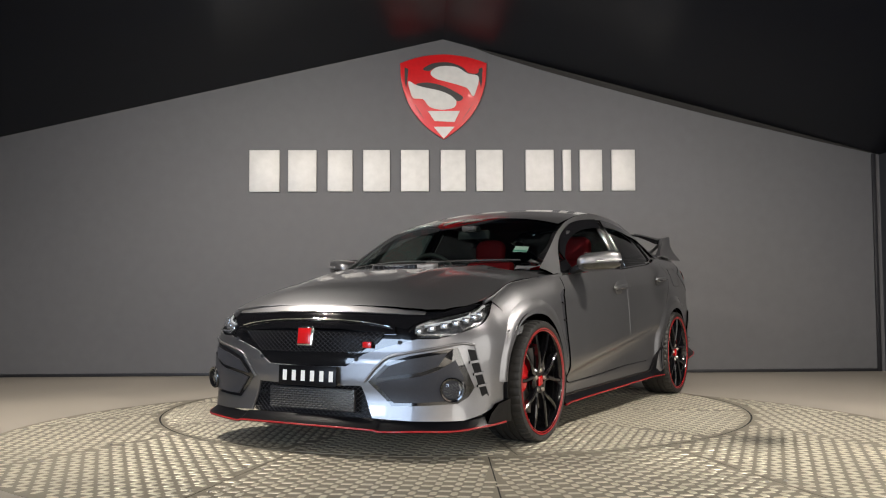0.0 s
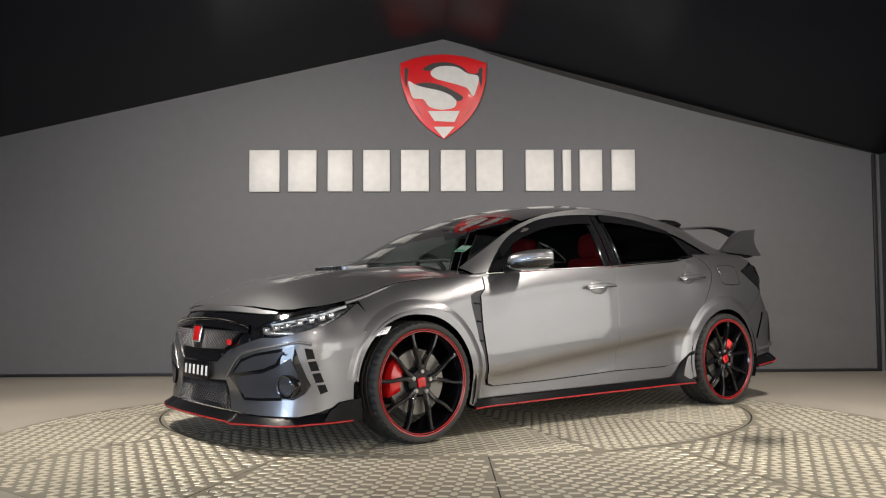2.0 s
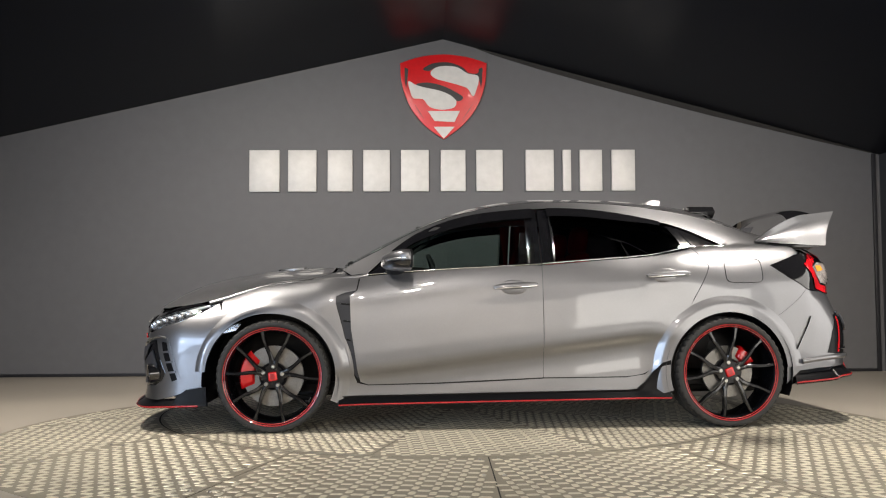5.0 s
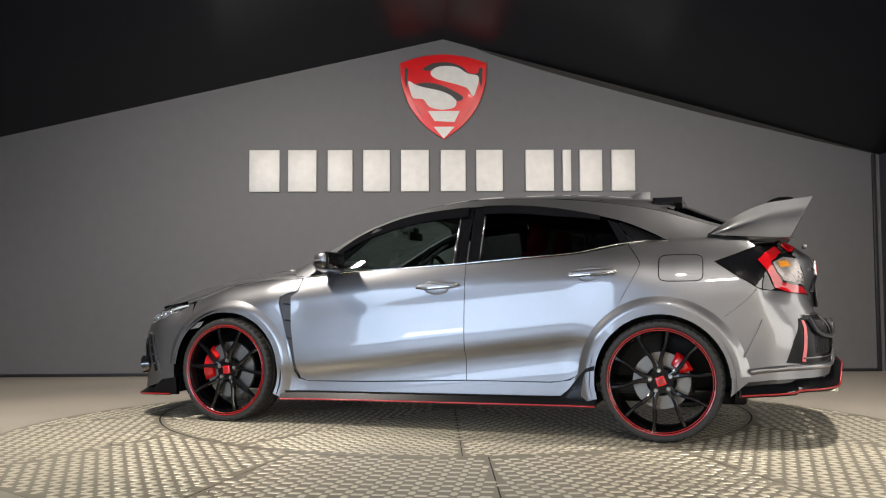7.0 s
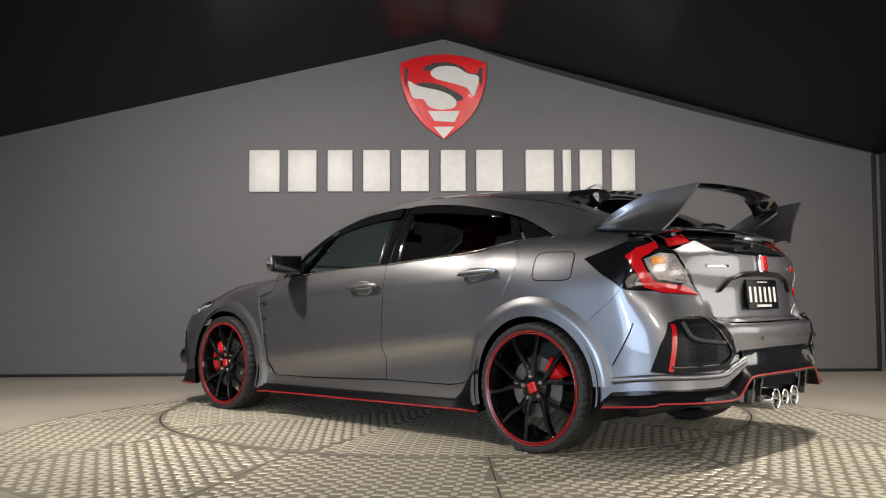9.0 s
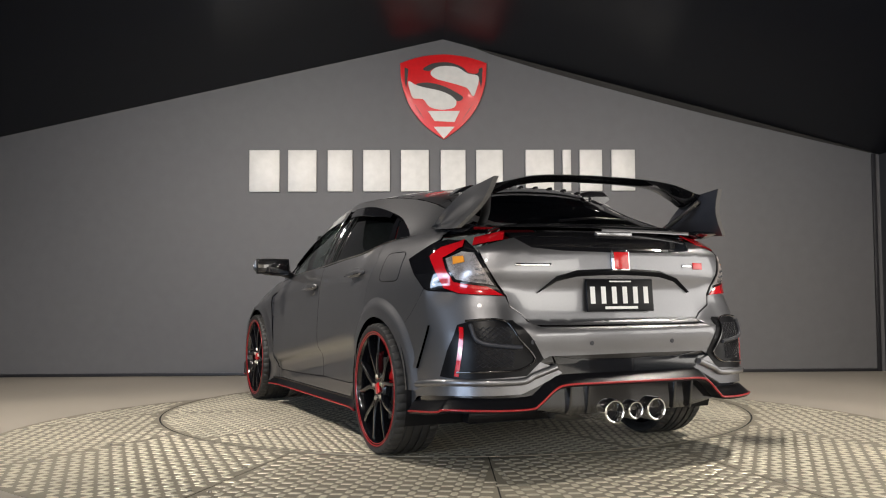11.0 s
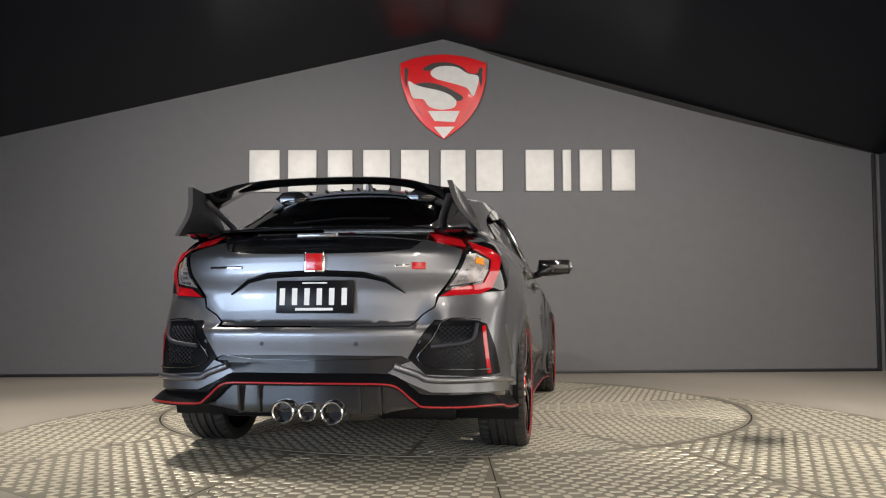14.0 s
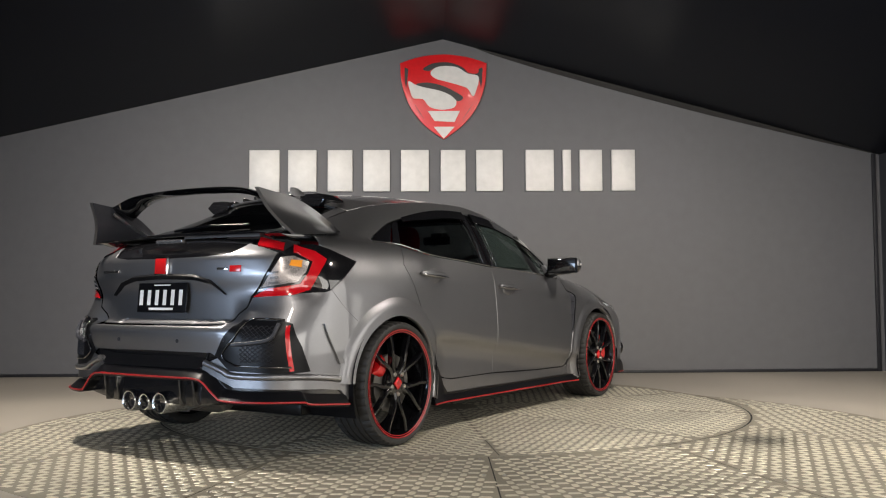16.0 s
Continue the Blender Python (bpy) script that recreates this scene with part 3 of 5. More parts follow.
def lathe(profile, seg=48, axis="y"):
    """A body of revolution; profile: radius and place along the axis."""
    bm = bmesh.new()
    rings = []
    for r, w in profile:
        ring = []
        for k in range(seg):
            a = 2 * math.pi * k / seg
            u, v = r * math.cos(a), r * math.sin(a)
            ring.append(bm.verts.new({"y": (u, w, v), "x": (w, u, v), "z": (u, v, w)}[axis]))
        rings.append(ring)
    for i in range(len(rings) - 1):
        for k in range(seg):
            bm.faces.new((rings[i][k], rings[i][(k + 1) % seg], rings[i + 1][(k + 1) % seg], rings[i + 1][k]))
    if profile[0][0] < 1e-4 or profile[-1][0] < 1e-4:
        bmesh.ops.remove_doubles(bm, verts=bm.verts, dist=1e-5)
    bmesh.ops.recalc_face_normals(bm, faces=bm.faces)
    return bm


def moved(bm, m):
    bmesh.ops.transform(bm, matrix=m, verts=bm.verts)
    return bm


def mirrored(bm):
    bmesh.ops.scale(bm, vec=(1, -1, 1), verts=bm.verts)
    bmesh.ops.reverse_faces(bm, faces=bm.faces)
    return bm


# ---- the car ----
car = tagged(new("car"), "dark metallic grey hatchback with black trim, red pinstripes and rear wing", "car")

ARCH_F = lambda a0, a1: arc(AX, HUB, .365, a0, a1, 18, .03)
ARCH_R = lambda a0, a1: arc(-AX, HUB, .36, a0, a1, 18)
RAIL = [(x, max(RAIL_Z(x), BELT(x) + 0.012)) for x in (.96, .85, .7, .55, .44, .3, .2, .1, 0, -.15, -.3, -.5, -.7, -.9, -1.1, -1.22, -1.35, -1.48, -1.6, -1.72, -1.8)]
WIN_TOP = line((.80, .925), (.62, 1.09), (.44, 1.198), (.151, 1.288), (-.294, 1.327), (-.676, 1.306), (-1.067, 1.225), (-1.25, 1.155), (-1.39, 1.085))
DOOR_CUT = line((-1.165, 1.078), (-1.232, .985), (-1.235, .93), (-1.12, .72), (-.985, .46), (-.92, .37), (-.84, .318), (-.74, .302))

# black inner body behind all joints
panel("inner_body", [(.98, .20)] + ARCH_F(200, 60) + [(1.64, .74), (1.4, .84), (1.1, .87), (.8, .90), (.2, .945), (-.5, .985), (-1.1, 1.05), (-1.6, 1.05), (-1.75, .9), (-1.70, .75)]
      + ARCH_R(128, -20) + [(-.98, .20)], lower, M_SATIN, car, "black inner shell in the door gaps", off=-0.022, rim=0, gap=0, step=.06)

panel("front_wing", ARCH_F(198, 47) + [(1.655, .70), (1.665, .765)] + line((1.63, .799), (1.41, .861), (1.19, .886), (1.08, .896), (.93, .905)) + [(.853, .905), (.868, .826), (.93, .814), (.985, .79), (.985, .745), (.945, .60), (.888, .34), (.862, .285), (.860, .205), (.97, .205)],
      lower, M_PAINT, car, step=.022)
panel("wing_vent", [(.865, .825), (.93, .815), (.986, .791), (.986, .745), (.946, .60), (.888, .34), (.855, .30), (.850, .34), (.895, .60), (.905, .78)], lower, M_PLASTIC, car, "dark grey side vent", off=-0.008, rim=0, gap=0)
for z in (.53, .64, .74):
    both_tubes("vent_blade", [(.90, z), (.925 + (z - .53) * .16, z + .006)], .005, M_SATIN, car, off=-0.006, n=2, seg=6)
panel("front_door", [(-.2405, .300), (-.2395, .65), (-.239, .968)] + line((-.2, .970), (.1, .959), (.4, .940), (.70, .918), (.846, .905)) + [(.864, .825), (.908, .79), (.900, .60), (.860, .34), (.845, .285), (.80, .268), (.4, .275), (0, .29)], lower, M_PAINT, car, step_v=.012)
panel("rear_door", [(-.2415, .300), (-.2405, .65), (-.240, .970)] + line((-.3, .974), (-.6, .999), (-.9, 1.022), (-1.16, 1.068)) + DOOR_CUT + [(-.5, .300)], lower, M_PAINT, car, step_v=.012)
panel("side_frame", WIN_TOP + [(-1.28, 1.083), (-1.175, 1.078)] + DOOR_CUT[1:22] + ARCH_R(14, 130) + [(-1.72, .70), (-1.87, .820), (-1.75, .882), (-1.632, .964), (-1.80, 1.024), (-1.90, 1.045), (-1.90, 1.097)] + RAIL[::-1] + [(.90, .912)],
      lower, M_PAINT, car, step=.022)
panel("sill", [(.868, .28), (.80, .264), (.4, .270), (0, .285), (-.25, .296), (-.74, .298), (-.85, .315), (-.95, .40), (-.985, .40), (-.985, .20), (.868, .195)], lower, M_PAINT, car, off=-0.004)


def flare(wx, r, edge, lift, front, name="arch_flare"):
    """A raised wheel-arch flare, laid out round the hub."""
    def surf(a, d, off=0.0):
        dd = d + front * max(0.0, math.cos(a)) * (edge + .014 - d) / (edge + .014 - r)
        x, z = wx + dd * math.cos(a), HUB + dd * math.sin(a)
        c = lower(x, z)
        c.y += lift * (1 - sstep(edge - .060, edge + .012, d)) - .004
        return c
    return surf


for wx, r, edge, lift, front, a0, a1 in ((AX, .362, .455, .017, .03, 4, 203), (-AX, .357, .462, .022, .0, -17, 176)):
    a0, a1 = radians(a0), radians(a1)
    panel("arch_flare", [(a0, r), (a1, r), (a1, edge + .014), (a0, edge + .014)], flare(wx, r, edge, lift, front), M_PAINT, car, "body-coloured wheel-arch flare", rim=.03, gap=0, step=.06, step_v=.008, sgn=-1)


def skirt(flip):
    """The black side skirt: a blade under the sill, rising to a fin before the rear wheel."""
    bm = bmesh.new()
    rows = []
    for k in range(41):
        x = .97 - (.97 + .995) * k / 40
        z0 = .150 + .022 * k / 40
        up = sstep(-.78, -.985, x)
        y = side_y(x, .27)
        prof = [(y - .06, z0 + .012), (y + .022, z0), (y + .026, z0 + .012), (y + .004, z0 + .045 + .02 * up), (y + .008 + .012 * up, z0 + .055 + .175 * up), (y - .03, z0 + .06 + .17 * up)]
        rows.append([bm.verts.new((x, q[0], q[1])) for q in prof])
    for a, b in zip(rows, rows[1:]):
        for i in range(5):
            bm.faces.new((a[i], a[i + 1], b[i + 1], b[i]))
    bm.faces.new(rows[0])
    bm.faces.new(rows[-1][::-1])
    bmesh.ops.recalc_face_normals(bm, faces=bm.faces)
    if flip:
        mirrored(bm)
    part("side_skirt", bm, M_SATIN, car, "black plastic side skirt")
    m = -1 if flip else 1
    tube("pinstripe", [(.97 - 1.965 * k / 30, m * (side_y(.97 - 1.965 * k / 30, .27) + .026), .156 + .022 * k / 30) for k in range(31)], .0048, M_LINE, car, "red pinstripe", 8)


for flip in (False, True):
    skirt(flip)

# bonnet, with its intake and leading edge
BON = [(2.112, 0), (2.110, .2), (2.100, .36), (2.082, .50), (2.052, .61), (2.0, .68), (1.90, .738), (1.80, .752), (1.72, .757)] + [(x, HOOD_Y(x) + .010) for x in (1.63, 1.41, 1.25, 1.19)] + line((1.13, .735), (1.05, .66), (1.02, .45), (1.0, 0))
panel("bonnet", BON, top_hood, M_PAINT, car, step=.04, sgn=-1, sides="join", gap=0.0)
panel("cowl", [(1.16, .745), (1.04, .655), (1.01, .45), (.99, 0), (.93, 0), (.92, .60), (.90, .74)], top_hood, M_SATIN, car, "black plastic cowl under the wipers", step=.05, sgn=-1, sides="join", gap=0, off=-.012)
panel("scuttle", [(1.20, .77), (1.135, .742), (1.055, .668), (1.03, .60), (.93, .60), (.86, .70), (.83, .795), (1.0, .79), (1.1, .78)], top_hood, M_PAINT, car, "body-coloured panel beside the bonnet", step=.03, sgn=-1, gap=.001, off=-.001)
for m in (1, -1):
    tube("bonnet_shut_line", [(x, m * (HOOD_Y(x) + .006), HOOD_E(x) - .013) for x in np.linspace(1.74, 1.20, 22)], .011, M_PAINT, car, "", 8)
    tube("scuttle_edge", smooth_curve([(1.06, m * .782, .886), (.96, m * .793, .894), (.86, m * .80, .902), (.80, m * .795, .916)], 4), .014, M_PAINT, car, "", 8)
scoop = part("bonnet_scoop", moved(prism_bm([(tuple(q)) for q in smooth_curve([(-.09, -.20), (.06, -.17), (.085, 0), (.06, .17), (-.09, .20), (-.10, 0)], 6, True)], "z", 0, .028, .008), Matrix.Translation((1.33, 0, .950)) @ Matrix.Rotation(radians(4.0), 4, "Y")), M_PAINT, car)
part("intake", box_bm(1.395, 1.416, -.15, .15, .947, .970, .004), M_SATIN, scoop, "black slotted intake")
for k in range(9):
    part("slat", box_bm(1.414, 1.420, -.145 + k * .035, -.138 + k * .035, .948, .969, .001), M_PLASTIC, scoop)

# glass above the belt
WS = line((.985, 0), (.965, .3), (.93, .52), (.88, .665)) + [(x, RAIL_Y(x) - .022) for x in (.7, .55, .44)] + line((.36, .60), (.315, .4), (.29, .0))
panel("windscreen", WS, top_roof, M_GLASS, car, "tinted laminated windscreen", step=.05, sgn=-1, sides="join", gap=0, rim=0.004)
panel("roof", line((.285, 0), (.31, .4), (.355, .602)) + [(x, RAIL_Y(x) - .002) for x in (.2, .0, -.3, -.7, -1.1, -1.25, -1.36)] + [(-1.36, .3), (-1.36, 0)], top_roof, M_PAINT, car, step=.05, sgn=-1, sides="join", gap=0)
panel("rear_window", [(-1.30, 0), (-1.30, .50), (-1.6, .505), (-1.85, .49), (-1.93, .40), (-1.95, 0)], top_roof, M_DARKGLASS, car, "privacy rear screen", step=.05, sgn=-1, sides="join", gap=0, off=-.004, rim=.004)
panel("tailgate_frame", [(-1.362, .555), (-1.362, .50), (-1.6, .50), (-1.85, .485), (-1.93, .40), (-1.95, 0), (-2.02, 0), (-2.01, .53), (-1.85, .542), (-1.6, .552)], top_roof, M_PAINT, car, step=.05, sgn=-1, sides="join", gap=0)

FRONT_WIN = [(.78, .922)] + [q for q in WIN_TOP if .74 > q[0] > -.17] + [(-.165, 1.32), (-.17, .975)] + line((-.1, .972), (.1, .966), (.4, .948), (.70, .926))
panel("window", FRONT_WIN, lower, M_GLASS, car, "tinted front side window", off=-.016, rim=0, gap=.002)
REAR_WIN = [(-.315, .986), (-.315, 1.322)] + [q for q in WIN_TOP if -.33 > q[0] > -1.05] + [(-1.05, 1.222), (-1.13, 1.085), (-.9, 1.036), (-.6, 1.01)]
panel("window", REAR_WIN, lower, M_DARKGLASS, car, "privacy-tinted rear side window", off=-.016, rim=0, gap=.002)
QTR_WIN = [(-1.10, 1.205)] + [q for q in WIN_TOP if -1.11 > q[0] > -1.37] + [(-1.37, 1.09), (-1.20, 1.088)]
panel("quarter_window", QTR_WIN, lower, M_BLACK, car, "black quarter light", off=-.012, rim=0)
panel("pillar", [(-.165, .976), (-.16, 1.322), (-.232, 1.325), (-.236, .976)], lower, M_BLACK, car, "gloss black door pillar", off=-.008, rim=.006)
panel("pillar", [(-.244, .978), (-.24, 1.326), (-.315, 1.322), (-.318, .984)], lower, M_BLACK, car, "gloss black door pillar", off=-.008, rim=.006)
panel("pillar", [(-1.04, 1.225), (-1.10, 1.205), (-1.19, 1.082), (-1.13, 1.075)], lower, M_BLACK, car, "gloss black door pillar", off=-.008, rim=.006)
# smoked rain visors over the side windows
vis = [q for q in WIN_TOP if .66 > q[0] > -.232]
panel("rain_visor", vis + [(x, z - .052 - .012 * sstep(.6, .2, x)) for x, z in vis[::-1]], lower, M_BLACK, car, "smoked rain visor", off=.010, rim=.010)
vis = [q for q in WIN_TOP if -.243 > q[0] > -1.04]
panel("rain_visor", vis + [(x, z - .055 * (1 - .5 * sstep(-.7, -1.04, x))) for x, z in vis[::-1]], lower, M_BLACK, car, "smoked rain visor", off=.010, rim=.010)
both_tubes("window_trim", [(.80, .918), (.4, .945), (-.1, .970), (-.236, .977)], .0042, M_CHROME, car, "thin bright window strip", off=.001)
both_tubes("window_trim", [(-.244, .979), (-.6, 1.006), (-.9, 1.031), (-1.17, 1.08), (-1.385, 1.087)], .0042, M_CHROME, car, "thin bright window strip", off=.001)
both_tubes("window_strip", [(-.163, .975), (-.158, 1.16), (-.158, 1.30)], .004, M_CHROME, car, off=.002, seg=6)
both_tubes("window_strip", [(-.322, .985), (-.316, 1.16), (-.310, 1.30)], .004, M_CHROME, car, off=.002, seg=6)

# ---- nose ----
BUMP = [(1.762, .262), (1.76, .34)] + ARCH_F(8, 47) + [(1.655, .70), (1.68, .752), (1.765, .70), (1.90, .648), (2.07, .603), fs(.70, .580), fs(.60, .578), fs(.55, .566), fs(.44, .536), fs(.336, .504), fs(.29, .471), fs(.243, .443), (SF, .438),
        (SF, .346), fs(.2, .347), fs(.325, .350), fs(.355, .27), fs(.385, .196), fs(.6, .188), fs(.80, .190), (1.95, .210), (1.85, .240)]
panel("front_bumper", BUMP, lower, M_PAINT, car, sides="join", gap=0.0, step=.03)
panel("grille_surround", [fs(.60, .582), fs(.55, .562), fs(.44, .532), fs(.336, .500), fs(.29, .467), fs(.243, .439), (SF, .434), (SF, .716), fs(.2, .714), fs(.36, .706), fs(.56, .694), fs(.58, .64)], lower, M_BLACK, car, "gloss black grille band", sides="join", off=-.006, gap=0, step=.03)
panel("bonnet_nose", [(SF, .741), fs(.2, .739), fs(.36, .731), fs(.50, .720), fs(.60, .708), fs(.60, .698), fs(.50, .698), fs(.36, .704), fs(.2, .710), (SF, .711)], lower, M_PAINT, car, "turned-down front edge of the bonnet", sides="join", off=.003, rim=.02, gap=0)
panel("grille_bar", [(SF, .675), fs(.2, .672), fs(.36, .658), fs(.48, .640), fs(.50, .60), fs(.44, .60), fs(.36, .612), fs(.2, .622), (SF, .625)], lower, M_BLACK, car, "gloss black grille bar", sides="join", off=.010, rim=.016, gap=0)
tube("grille_trim", across([fs(.47, .628), fs(.36, .646), fs(.2, .66), (SF, .664)], .02), .004, M_CHROME, car, "smoked chrome strip", 6)
panel("grille_backing", [(SF, .616), fs(.2, .612), fs(.45, .612), fs(.40, .555), fs(.30, .515), (SF, .505)], lower, M_SATIN, car, "black backing of the grille", sides="join", off=.001, rim=0, gap=0)


def lattice(name, region, du, dv, r, mat, label, off, place):
    """A diamond wire mesh within a region given by its half-width at each height."""
    z0, z1, width = region
    bm = bmesh.new()
    for sg in (-1, 1):
        k0 = int((z1 - z0) / dv * du / 0.01) + 60
        for k in range(-k0, k0):
            seg = []
            for i in range(25):
                z = z0 + (z1 - z0) * i / 24
                y = k * du + sg * (z - z0) * du / dv
                if abs(y) <= width(z):
                    seg.append((y, z))
                else:
                    if len(seg) > 1:
                        break
                    seg = []
            if len(seg) > 1:
                prev = None
                for y, z in seg[::3] + [seg[-1]]:
                    c, n = place(y, z, off)
                    ring = [bm.verts.new(c + Vector((0, dy * r, 0)) + n * dn * r) for dy, dn in ((-1, 0), (0, 1), (1, 0))]
                    if prev:
                        for e in range(2):
                            bm.faces.new((prev[e], prev[e + 1], ring[e + 1], ring[e]))
                    prev = ring
    return part(name, bm, mat, car, label)


def nose_at(y, z, off):
    s, _ = fs(abs(y), z)
    n = normal_of(lower, min(s, SF - .004), z, 1)
    c = lower(s, z) + n * off
    if y < 0:
        c.y, n.y = -c.y, -n.y
    return c, n


lattice("grille_mesh", (.508, .608, lambda z: .30 + .14 * min(1, (z - .508) / .09)), .030, .022, .0030, M_PLASTIC, "black diamond grille mesh", .008, nose_at)
panel("lower_grille_backing", [(SF, .348), fs(.335, .352), fs(.395, .195), (SF, .195)], lower, M_SATIN, car, "black depth of the lower intake", sides="join", off=-.07, rim=0, gap=0)
part("radiator", box_bm(2.175, 2.19, -.27, .27, .215, .325, .004), M_DISC, car, "grey radiator core behind the lower mesh")
for k in range(9):
    part("radiator_fin", box_bm(2.19, 2.194, -.265, .265, .222 + k * .0115, .227 + k * .0115), M_LAMP, car)
lattice("lower_mesh", (.198, .346, lambda z: .383 - .055 * (z - .198) / .15), .030, .022, .0028, M_PLASTIC, "black diamond mesh of the lower intake", -.012, nose_at)

# dark side pods with fog lamps
POD = [fs(.363, .372), fs(.465, .468), fs(.574, .500), (2.20, .520), (2.081, .540), (2.045, .470), (1.988, .345), (2.025, .300), (2.081, .270), fs(.60, .258), fs(.482, .255)]
panel("fog_pod", POD, lower, M_BLACK, car, "gloss black bumper pod", off=.004, rim=.01)
panel("pod_insert", [fs(.405, .385), fs(.478, .453), fs(.574, .483), (2.13, .512), (2.17, .450), fs(.63, .420), fs(.45, .392)], lower, M_PLASTIC, car, "dark grey pod insert", off=.012, rim=.01)
panel("pod_insert", [fs(.405, .365), fs(.45, .378), fs(.63, .404), (2.18, .430), (2.09, .480), (2.05, .400), (2.05, .310), (2.10, .285), fs(.60, .272), fs(.495, .270)], lower, M_PLASTIC, car, "dark grey pod insert", off=.010, rim=.01)
both_tubes("pod_frame", [fs(.345, .372), fs(.452, .480), fs(.566, .513), (2.20, .534), (2.07, .556), (1.99, .548)], .007, M_PAINT, car, off=.006, n=6)
for m in (1, -1):
    c = lower(2.105, .340)
    n = normal_of(lower, 2.105, .340, 1)
    c, n = Vector((c.x, c.y * m, c.z)), Vector((n.x, n.y * m, n.z)).lerp(Vector((1, 0, 0)), .45).normalized()
    turn = Matrix.Translation(c) @ n.to_track_quat("Z", "Y").to_matrix().to_4x4()
    fog = part("fog_lamp", moved(lathe([(.060, -.03), (.060, .026), (.056, .030), (.048, .028), (.045, .0), (.0, -.012)], 32, "z"), turn), M_BLACK, car, "round fog lamp")
    part("reflector", moved(lathe([(.044, .004), (.03, -.004), (.0, -.008)], 24, "z"), turn), M_LAMP, fog)
    part("lens", moved(lathe([(.046, .018), (.03, .024), (.0, .026)], 24, "z"), turn), M_LENS, fog)
panel("bumper_gill", [(2.030, .530), (1.985, .525), (1.902, .312), (1.945, .297)], lower, M_SATIN, car, "black gill slots", off=.002, rim=.004)
for z in (.352, .410, .468):
    x0, x1 = 1.902 + (z - .312) * .39, 1.945 + (z - .297) * .365
    panel("gill_fin", [(x0 - .006, z + .010), (x1 + .008, z + .004), (x1 + .008, z - .008), (x0 - .006, z - .002)], lower, M_PAINT, car, off=.010, rim=.010, gap=0)
panel("bumper_edge", [(1.988, .540), (1.968, .540), (1.880, .298), (1.900, .298)], lower, M_PAINT, car, off=.006, rim=.008, gap=0)

# front splitter with red line
SPL = [(1.775, .165), (1.85, .163), (1.98, .158), (2.10, .150), fs(.62, .150), fs(.45, .143), fs(.40, .150), fs(.2, .155), (SF, .156)]
bm = bmesh.new()
rows = []
for s, z in smooth_curve(SPL, 5):
    c, n = lower(s, z), normal_of(lower, min(s, SF - .004), z, 1)
    n.z = 0
    n.normalize()
    out = .018 + .016 * sstep(1.9, 2.3, s)
    rows.append([c - n * .10 + Vector((0, 0, .005)), c + n * out - Vector((0, 0, .012)), c + n * (out + .004), c + n * .010 + Vector((0, 0, .014)), c - n * .020 + Vector((0, 0, .040))])
rows = rows + [[Vector((q.x, -q.y, q.z)) for q in r] for r in rows[::-1][1:]]
vr = [[bm.verts.new(q) for q in r] for r in rows]
for a, b in zip(vr, vr[1:]):
    for i in range(4):
        bm.faces.new((a[i], a[i + 1], b[i + 1], b[i]))
bmesh.ops.recalc_face_normals(bm, faces=bm.faces)
part("front_splitter", bm, M_SATIN, car, "black front splitter")
tube("pinstripe", [r[2] - Vector((0, 0, .004)) for r in rows], .0048, M_LINE, car, "red pinstripe")
panel("splitter_end", [(1.722, .158), (1.728, .272), (1.845, .256), (1.90, .215), (1.925, .165)], lower, M_SATIN, car, "black winglet of the splitter", off=.022, rim=.03)

# headlamps
HL = line((1.665, .752), (1.78, .742), (1.89, .724), (2.08, .694)) + [(2.234, .666), (2.30, .642), (2.325, .612), (2.317, .586), (2.164, .586), (2.07, .606), (1.984, .636), (1.803, .688), (1.71, .735)]
panel("lamp_band", [(1.66, .762), (1.80, .755), (2.0, .738), (2.206, .716), fs(.45, .700), fs(.45, .645), (2.33, .625), (2.304, .645), (2.236, .669), (2.08, .697), (1.89, .727), (1.78, .745)], lower, M_BLACK, car, "gloss black band over the headlamp", off=-.003, rim=.010, gap=0, step=.03)
panel("headlamp", HL, lower, M_LAMPGREY, car, "silver-grey headlamp housing", off=-.030, rim=-.026, gap=.002, step=.03)
panel("headlamp_lens", HL, lower, M_LENS, car, "clear headlamp lens", off=.002, rim=.004, gap=.003, step=.03)
for m in (False, True):
    tube("daytime_strip", on_skin([(1.74, .742), (1.90, .708), (2.06, .676), (2.24, .646)], -.012, 8, m), .007, M_LED, car, "bright daytime running strip")
    tube("lamp_trim", on_skin([(1.80, .700), (1.92, .652), (2.06, .606), fs(.60, .604)], -.012, 6, m), .006, M_LAMP, car, "silver lamp trim")
    for k in range(7):
        s = 2.27 - k * .066
        z = .614 + k * .0125
        c = lower(s, z) + normal_of(lower, s, z, 1) * -.016
        part("led_cell", box_bm(c.x - .016, c.x + .016, (c.y if not m else -c.y) - .018, (c.y if not m else -c.y) + .018, z - .014, z + .016, .006), M_LAMP, car, "faceted lamp reflector")
panel("side_marker", [(1.695, .608), (1.535, .630), (1.565, .592), (1.640, .578)], lower, M_LAMP, car, "clear side indicator", off=.006, rim=.01, gap=0)
panel("marker_core", [(1.665, .604), (1.57, .616), (1.585, .597), (1.642, .588)], lower, M_LENS, car, off=.010, rim=.004, gap=0)

